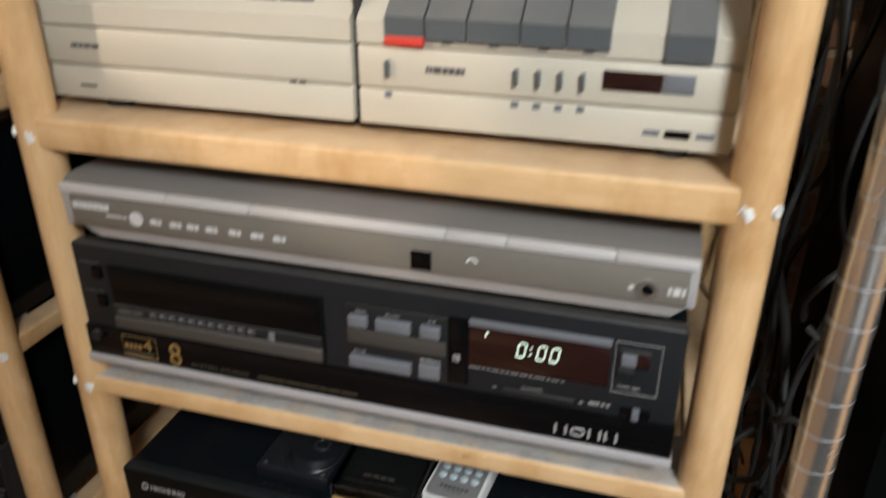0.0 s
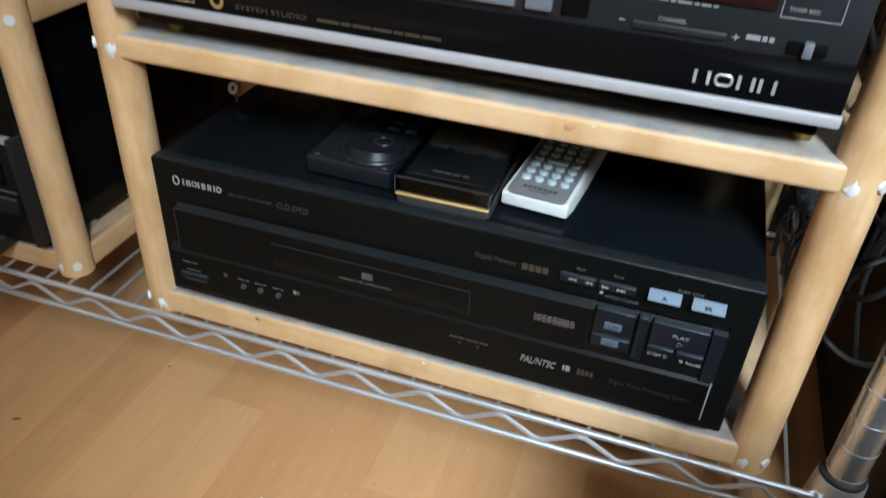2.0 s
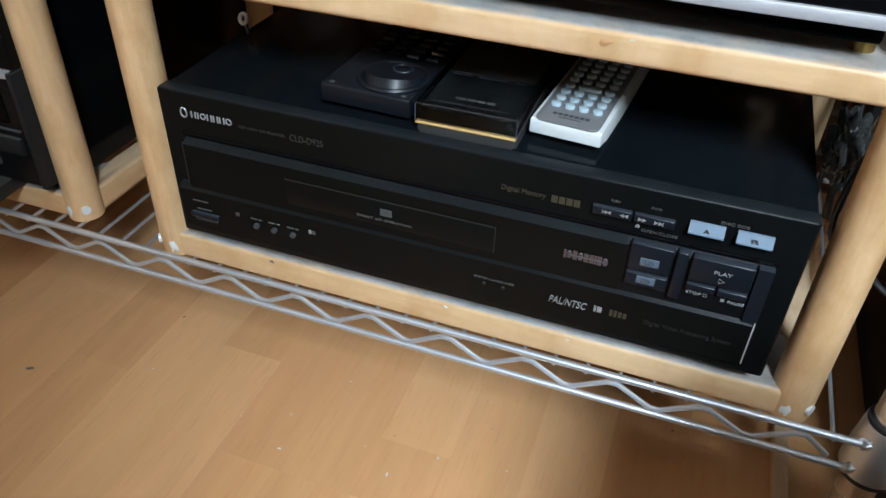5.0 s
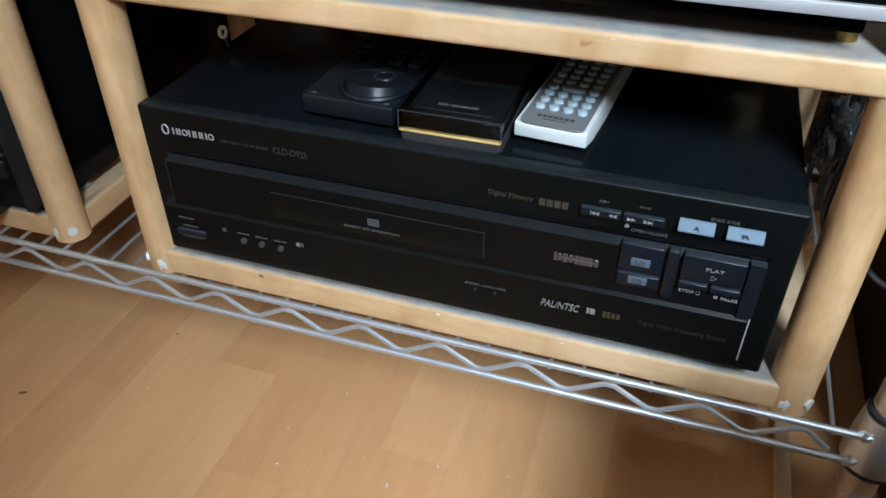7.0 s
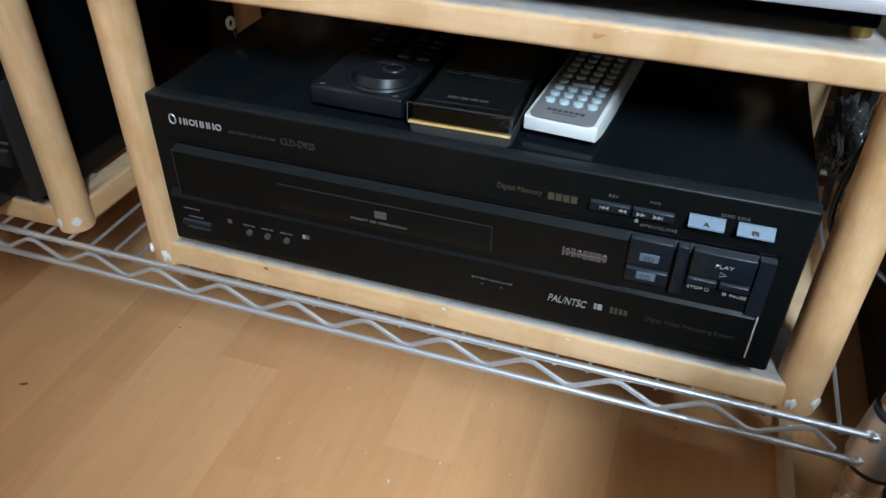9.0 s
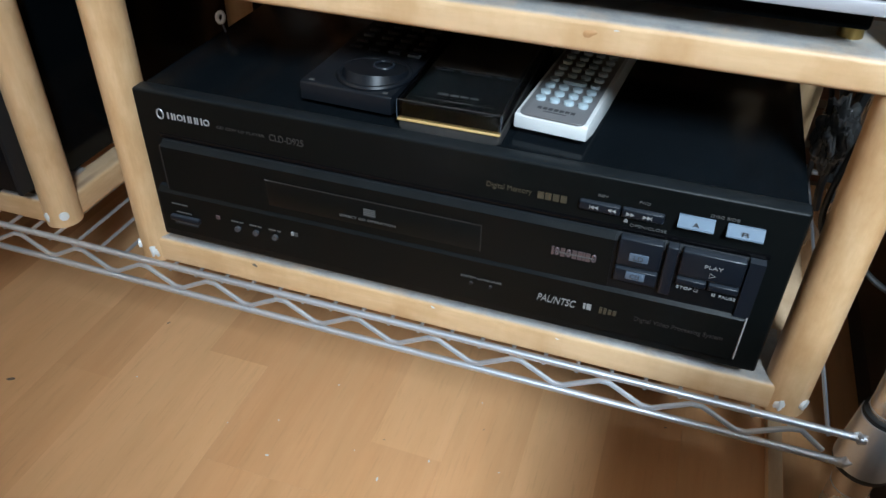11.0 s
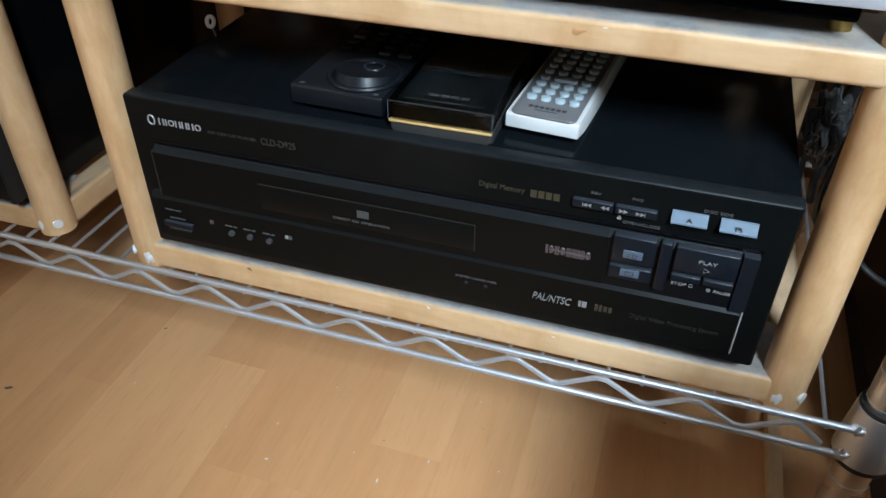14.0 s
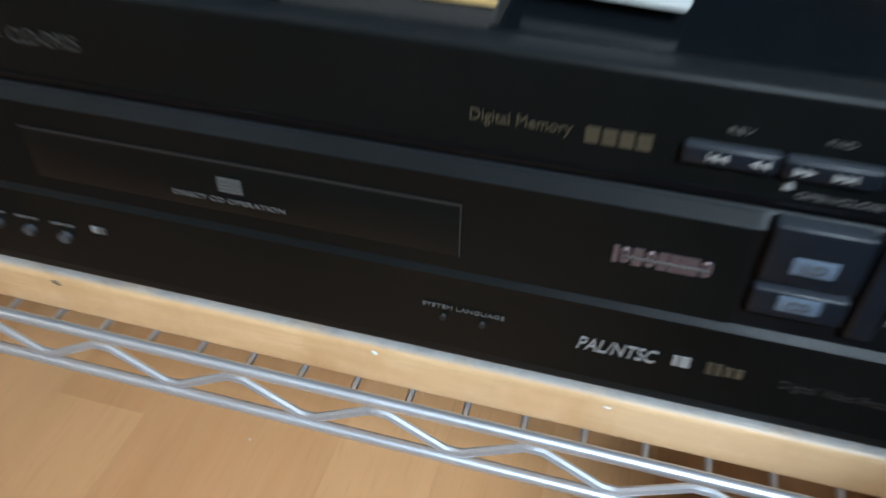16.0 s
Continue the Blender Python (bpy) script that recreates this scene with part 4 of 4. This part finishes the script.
part("jack", rod((0.187, -0.0020, 0.5535), (0.187, 0.002, 0.5535), 0.0062, 24), DULL_CHROME, panel)
part("jack_hole", rod((0.187, -0.0023, 0.5535), (0.187, 0.0, 0.5535), 0.0032, 16), GLOSS_BLACK, panel)
bars(-0.1975, -0.1690, 0.5575, 0.5622, -0.0010, WHITE_PRINT, panel, "2222222", "badge")
bars(-0.1715, -0.1555, 0.5535, 0.5550, -0.0010, WHITE_PRINT, panel, "41")
part("badge", rod((-0.1480, -0.0014, 0.5545), (-0.1480, 0.0, 0.5545), 0.0052, 20), WHITE_PRINT, panel)
for x in (-0.1330, -0.1180, -0.1050, -0.0910, -0.0740, -0.0580, -0.0420):
    bars(x - 0.0042, x + 0.0042, 0.5520, 0.5558, -0.0010, WHITE_PRINT, panel, "21", "badge")
part("badge", tube([(0.0845 + 0.0030 * math.cos(radians(a)), -0.0012, 0.5555 + 0.0026 * math.sin(radians(a))) for a in range(0, 190, 20)], 0.0007, 6), WHITE, panel)
bars(0.1765, 0.1790, 0.5520, 0.5550, -0.0010, WHITE_PRINT, panel, "1", "badge")
bars(0.1980, 0.2075, 0.5515, 0.5565, -0.0010, WHITE_PRINT, panel, "121", "badge")
feet(dvd, -0.146, 0.168, 0.026, 0.21, 0.5277, 0.5365, 0.0125)

# ---- long cream machine on the third shelf ----
EX, EZ, K = 0.181, 0.762, 1.0865


def mx(x):
    return EX + (x - EX) * K


def mz(z):
    return EZ + (z - EZ) * K


Y3 = 0.040
deck = thing("portable_video_recorder", (0.0, 0.2, 0.6155), "yellowed silver two-part video recorder with grooved front", "video recorder")
feet(deck, -0.19, 0.19, 0.058, 0.285, 0.6155, 0.626, 0.010)
for k, (x0, x1) in enumerate(((mx(-0.199), mx(0.0105)), (mx(0.0145), mx(0.2185)))):
    name = "tuner" if k == 0 else "recorder"
    rows = (("lower_panel", mz(0.634), mz(0.6542)), ("middle_panel", mz(0.6558), mz(0.6782)))
    body = part(name, prism([(Y3 + 0.003, mz(0.636)), (Y3 + 0.003, mz(0.6915)), (Y3 + 0.030, mz(0.710)), (Y3 + 0.26, mz(0.712)), (Y3 + 0.26, mz(0.636))], x0 + 0.0004, x1 - 0.0004, "x"), CREAM, deck)
    for label, z0, z1 in rows:
        part(label, box(x0, x1, Y3, Y3 + 0.01, z0, z1, 0.0010), CREAM, body)
    part("upper_panel", prism([(Y3, mz(0.6798)), (Y3, mz(0.6925)), (Y3 + 0.028, mz(0.7115)), (Y3 + 0.04, mz(0.7115)), (Y3 + 0.04, mz(0.6798))], x0, x1, "x"), CREAM, body)
    if k == 0:
        for x in (-0.118, -0.095, -0.057, -0.034):
            part("touch_key", box(mx(x), mx(x + 0.020), Y3 + 0.0085, Y3 + 0.016, mz(0.6990), mz(0.7045), 0.0006), GREY_KEY, body)
        bars(mx(-0.1775), mx(-0.1575), mz(0.6660), mz(0.6685), Y3 - 0.0002, DARK_PRINT, body, "2122")
        bars(mx(-0.176), mx(-0.164), mz(0.6415), mz(0.6430), Y3 - 0.0002, DARK_PRINT, body, "2")
        bars(mx(-0.028), mx(-0.018), mz(0.6545), mz(0.6560), Y3 - 0.0012, DARK_PRINT, body, "11")
    else:
        edges = (0.0312, 0.0545, 0.0778, 0.1065, 0.1305, 0.1535)
        for j in range(5):
            xa, xb = mx(edges[j] + 0.0006), mx(edges[j + 1] - 0.0006)
            key = part("piano_key", prism([(Y3 - 0.003, mz(0.6835)), (Y3 - 0.003, mz(0.6950)), (Y3 + 0.026, mz(0.7150)), (Y3 + 0.05, mz(0.7150)), (Y3 + 0.02, mz(0.6835))], xa, xb, "x"), SLATE, body, "slate grey piano key")
            if j == 0:
                part("tip", box(xa, xb, Y3 - 0.0042, Y3 + 0.002, mz(0.6800), mz(0.6848), 0.0006), RED, key, "red record tip")
            else:
                bars((xa + xb) / 2 - 0.003, (xa + xb) / 2 + 0.003, mz(0.6812), mz(0.6826), Y3 - 0.0002, DARK_PRINT, body, "1")
        part("piano_key", prism([(Y3 - 0.003, mz(0.6800)), (Y3 - 0.003, mz(0.6935)), (Y3 + 0.026, mz(0.7130)), (Y3 + 0.05, mz(0.7130)), (Y3 + 0.02, mz(0.6800))], mx(0.1800), mx(0.2030), "x"), SLATE, body, "slate grey piano key")
        part("counter_window", box(mx(0.1505), mx(0.1805), Y3 - 0.0012, Y3 + 0.004, mz(0.6635), mz(0.6735), 0.0005), RED_SMOKE, body)
        part("counter_field", box(mx(0.1808), mx(0.1965), Y3 - 0.0010, Y3 + 0.004, mz(0.6635), mz(0.6735), 0.0005), GREY_KEY, body)
        for x in (0.0322, 0.1048, 0.1168, 0.1285, 0.1402):
            part("slider", box(mx(x - 0.0012), mx(x + 0.0012), Y3 - 0.0035, Y3 + 0.002, mz(0.6620), mz(0.6712), 0.0006), SLATE, body)
            bars(mx(x - 0.002), mx(x + 0.002), mz(0.6500), mz(0.6535), Y3 - 0.0002, GREY_KEY, body, "1")
        bars(mx(0.0545), mx(0.0765), mz(0.6655), mz(0.6690), Y3 - 0.0002, DARK_PRINT, body, "1132221")
        part("jack", box(mx(0.1845), mx(0.1975), Y3 - 0.0015, Y3 + 0.004, mz(0.6405), mz(0.6445), 0.0008), GLOSS_BLACK, body)
        bars(mx(0.1735), mx(0.1820), mz(0.6410), mz(0.6440), Y3 - 0.0002, GREY_KEY, body, "1")
        bars(mx(0.2005), mx(0.2095), mz(0.6410), mz(0.6440), Y3 - 0.0002, GREY_KEY, body, "1")
        strip = part("top_label", box(mx(0.142), mx(0.205), Y3 + 0.035, Y3 + 0.06, mz(0.7115), mz(0.7155), 0.0005), DARK_GREY, body)
        for x, m in ((0.148, BLUE_PRINT), (0.166, RED), (0.175, GREEN_PRINT), (0.184, DULL_GOLD)):
            part("label_field", box(mx(x), mx(x + 0.008), Y3 + 0.034, Y3 + 0.058, mz(0.7125), mz(0.7160)), m, strip)
part("joint", box(mx(0.0105), mx(0.0145), Y3 + 0.006, Y3 + 0.25, mz(0.6345), mz(0.706)), RUBBER, deck)

# ---- things in the neighbouring unit ----
black = thing("tape_deck", (-0.56, 0.16, 0.1930), "black hi-fi component with a silver front edge", "hi-fi component")
part("cabinet", box(-0.765, -0.343, 0.020, 0.40, 0.1960, 0.3850, 0.002), BLACK_METAL, black)
part("fascia", box(-0.767, -0.341, 0.006, 0.021, 0.2060, 0.3000, 0.002), BLACK_EDGE, black)
part("silver_edge", box(-0.767, -0.341, 0.0045, 0.021, 0.3005, 0.3060, 0.001), SILVER, black)
part("side_trim", box(-0.3455, -0.3405, 0.0035, 0.020, 0.2060, 0.3060, 0.001), DARK_GREY, black)
part("upper_fascia", box(-0.767, -0.341, 0.008, 0.021, 0.3065, 0.3840, 0.002), BLACK_PANEL, black)
part("window", box(-0.60, -0.358, 0.0042, 0.011, 0.262, 0.292, 0.0008), SMOKE, black)
bars(-0.385, -0.366, 0.2700, 0.2775, 0.0038, FAINT, black, "12", "badge")
for x in (-0.41, -0.45, -0.49):
    part("key", box(x, x + 0.028, 0.0015, 0.010, 0.2210, 0.2275, 0.0010), SMALL_KEY, black)
part("groove_trim", box(-0.56, -0.350, 0.0040, 0.010, 0.2555, 0.2570, 0.0004), SMALL_KEY, black)
part("key_strip", box(-0.56, -0.352, 0.0025, 0.011, 0.2350, 0.2500, 0.0012), DARK_GREY, black)
feet(black, -0.72, -0.38, 0.05, 0.29, 0.1930, 0.1965)
big = thing("speaker_box", (-0.56, 0.16, 0.4080), "large plain black box with a smooth side", "hi-fi component")
part("cabinet", box(-0.765, -0.343, 0.018, 0.34, 0.4080, 0.5800, 0.003), BLACK_METAL, big)
part("fascia", box(-0.763, -0.345, 0.005, 0.019, 0.4100, 0.5780, 0.002), BLACK_PANEL, big)
r4 = thing("remote_control", (-0.405, -0.055, 0.1932), "black remote control leaning out over the shelf edge", "remote control", turn=4, local=True)
part("body", slab(0.056, 0.12, 0.0115, 0.008), CHARCOAL, r4)
for j in range(3):
    for k in range(3):
        part("key", box(-0.019 + 0.0145 * k, -0.0095 + 0.0145 * k, 0.012 + 0.014 * j, 0.019 + 0.014 * j, 0.0110, 0.0135, 0.0008), GREY_KEY if (j + k) % 5 == 0 else BLUE_BLACK, r4)

# ---- beside and behind the unit ----
strip = thing("wooden_strip", (0.277, 0.2, 0.0), "pale flat pine strip lying on the floor under the wire shelf", "wooden strip")
part("strip", box(0.2705, 0.2830, -0.10, 0.42, 0.0, 0.011, 0.0015), CLEAN_Y, strip)
tower = thing("black_cabinet", (0.50, 0.1, 0.0), "plain black cabinet beside the chrome post", "cabinet")
part("body", box(0.345, 0.72, 0.06, 0.40, 0.05, 0.95, 0.004), BLACK_PANEL, tower)
part("plinth", box(0.355, 0.71, 0.07, 0.39, 0.0, 0.05), RUBBER, tower)
part("top", box(0.342, 0.723, 0.057, 0.403, 0.95, 0.97, 0.003), BLACK_PANEL, tower)
# Unseen stacked boxes, added so the window casts the floor's right-hand shadow.
blocker = thing("storage_box", (0.42, -0.5, 0.0), "unseen dark boxes added to cast the shadow on the floor", "box")
part("base", box(0.236, 0.65, -0.75, -0.130, 0.0, 0.228, 0.006), CHARCOAL, blocker)
part("body", box(0.266, 0.65, -0.75, -0.20, 0.228, 0.38, 0.006), CHARCOAL, blocker)
part("lid", box(0.262, 0.655, -0.755, -0.195, 0.38, 0.41, 0.006), CHARCOAL, blocker)


def cable(points, r=0.0024, label="thin black cable hanging behind the shelf"):
    ob = solid("cable", tube(smooth_path(points), r, 8), CABLE, label, "cable", "thing", "cables behind the shelf")
    return ob


rng = random.Random(7)
for k in range(22):
    x, y = 0.255 + 0.075 * rng.random(), 0.10 + 0.30 * rng.random()
    pts, z = [], 0.95
    while z > 0.2:
        pts.append((x + 0.018 * rng.uniform(-1, 1), y + 0.03 * rng.uniform(-1, 1), z))
        z -= rng.uniform(0.06, 0.14)
    pts.append((x + 0.02 * rng.uniform(-1, 1), y, 0.184))
    cable(pts, rng.choice((0.0018, 0.0024, 0.0032)))
for k in range(5):
    cx, cz, r = 0.262 + 0.012 * k, rng.uniform(0.25, 0.6), rng.uniform(0.018, 0.035)
    y = rng.uniform(0.05, 0.2)
    cable([(cx + r * math.cos(a), y + 0.01 * math.sin(2 * a), cz + r * 1.4 * math.sin(a)) for a in (k + 0.6 * j for j in range(11))], 0.0024)

bm = bmesh.new()
bmesh.ops.create_icosphere(bm, subdivisions=6, radius=1)
for v in bm.verts:
    fold = abs(noise.noise(v.co * 1.9)) + 0.4 * abs(noise.noise(v.co * 3.9 + Vector((3, 1, 2))))
    k = 0.80 + 0.45 * fold
    v.co = Vector((0.252 + 0.016 * k * v.co.x, 0.215 + 0.028 * k * v.co.y, 0.268 + 0.028 * k * v.co.z))
bag = solid("plastic_bag", bm, BAG, "crumpled shiny plastic film tucked behind the post", "plastic bag", "thing")
plug = thing("cable_plug", (-0.203, 0.105, 0.3236), "small white cable plug standing on the black player", "plug")
part("ring", tube([(-0.203 + 0.0030 * math.cos(radians(a)), 0.105 + 0.0012 * math.sin(radians(a)), 0.3350 + 0.0036 * math.sin(radians(a))) for a in range(0, 360, 30)], 0.0015, 8, closed=True), WHITE, plug)
part("stem", rod((-0.201, 0.106, 0.3236), (-0.2025, 0.105, 0.332), 0.0008, 10), GREY_KEY, plug)

# ---- marks in the wood ----
for x, z, w, h, m, label in ((0.082, 0.4000, 0.0085, 0.0048, KNOT, "reddish brown knot"), (-0.1400, 0.1885, 0.0062, 0.0034, BRUISE, "dark bruise in the rail"), (0.0005, 0.1892, 0.0036, 0.0020, CAP, "white paint fleck"), (0.0890, 0.1880, 0.0040, 0.0012, CAP, "white paint fleck"), (0.0950, 0.4030, 0.0030, 0.0008, CAP, "pale scratch")):
    part("mark", chip(x, FRONT + 0.0057, z, w, h), m, unit, label)

# ---- crumbs on the floor ----
bm = bmesh.new()
rng = random.Random(3)
for x, y, s in ((-0.040, -0.011, 0.0024), (-0.005, 0.021, 0.0018), (-0.30, 0.02, 0.0014), (0.085, -0.02, 0.0014), (-0.115, 0.075, 0.0012), (0.02, 0.10, 0.0010), (-0.19, 0.0, 0.0010), (0.055, 0.03, 0.0011), (-0.02, 0.14, 0.0009), (-0.148, 0.018, 0.0012), (-0.139, -0.020, 0.0020), (-0.07, 0.01, 0.0009)):
    m = Matrix.Translation((x, y, s * 0.3)) @ pose(0, 0, 0, rng.uniform(-20, 20), 0, rng.uniform(0, 180)) @ Matrix.Diagonal((s, s * 0.45, s * 0.3, 1))
    bmesh.ops.create_icosphere(bm, subdivisions=1, radius=1, matrix=m)
solid("floor_crumbs", bm, WHITE, "scattered pale crumbs and lint on the floor", "crumbs", "stuff")
bm = bmesh.new()
for x, y, s in ((-0.409, -0.023, 0.0048), (0.185, 0.128, 0.0017), (-0.316, 0.094, 0.0022), (-0.05, 0.03, 0.0010), (0.03, 0.07, 0.0009)):
    m = Matrix.Translation((x, y, s * 0.2)) @ pose(0, 0, 0, 0, 0, rng.uniform(15, 60)) @ Matrix.Diagonal((s, s * 0.35, s * 0.2, 1))
    bmesh.ops.create_icosphere(bm, subdivisions=1, radius=1, matrix=m)
solid("floor_specks", bm, BRUISE, "dark brown specks lying on the floor", "crumbs", "stuff")

# ---- bricks of the wall behind the shelves ----
bm = box(-0.058, 0.058, -0.004, 0.002, -0.0235, 0.0235, 0.0025, 1)
brick_mesh = bpy.data.meshes.new("brick")
bm.to_mesh(brick_mesh)
bm.free()
brick_mesh.materials.append(BRICK)
corners, faces = [], []
for row in range(42):
    for column in range(-14, 13):
        x, z = 0.08 + 0.126 * column + 0.063 * (row % 2), 0.03 + 0.0575 * row
        if abs(x) > 1.68:
            continue
        x, y = x + rng.uniform(-0.002, 0.002), 0.6195 + rng.uniform(0, 0.001)
        if 0 <= column < 6 and row < 22:
            ob = new("brick", brick_mesh)
            ob.location, ob.parent = (x, y, z), room["wall_north"]
            continue
        k = len(corners)
        corners += [(x + u * (0.058 - inset), y + d, z + v * (0.0235 - inset)) for d, inset in ((-0.004, 0.0025), (0.002, 0.0)) for u, v in ((-1, -1), (1, -1), (1, 1), (-1, 1))]
        faces += [(k, k + 1, k + 2, k + 3)] + [(k + j, k + 4 + j, k + 4 + (j + 1) % 4, k + (j + 1) % 4) for j in range(4)]
mesh = bpy.data.meshes.new("brickwork")
mesh.from_pydata(corners, [], faces)
mesh.materials.append(BRICK)
ob = new("brickwork", mesh)
ob.parent = room["wall_north"]
tagged(ob, "rows of dim brown bricks", kind="stuff")
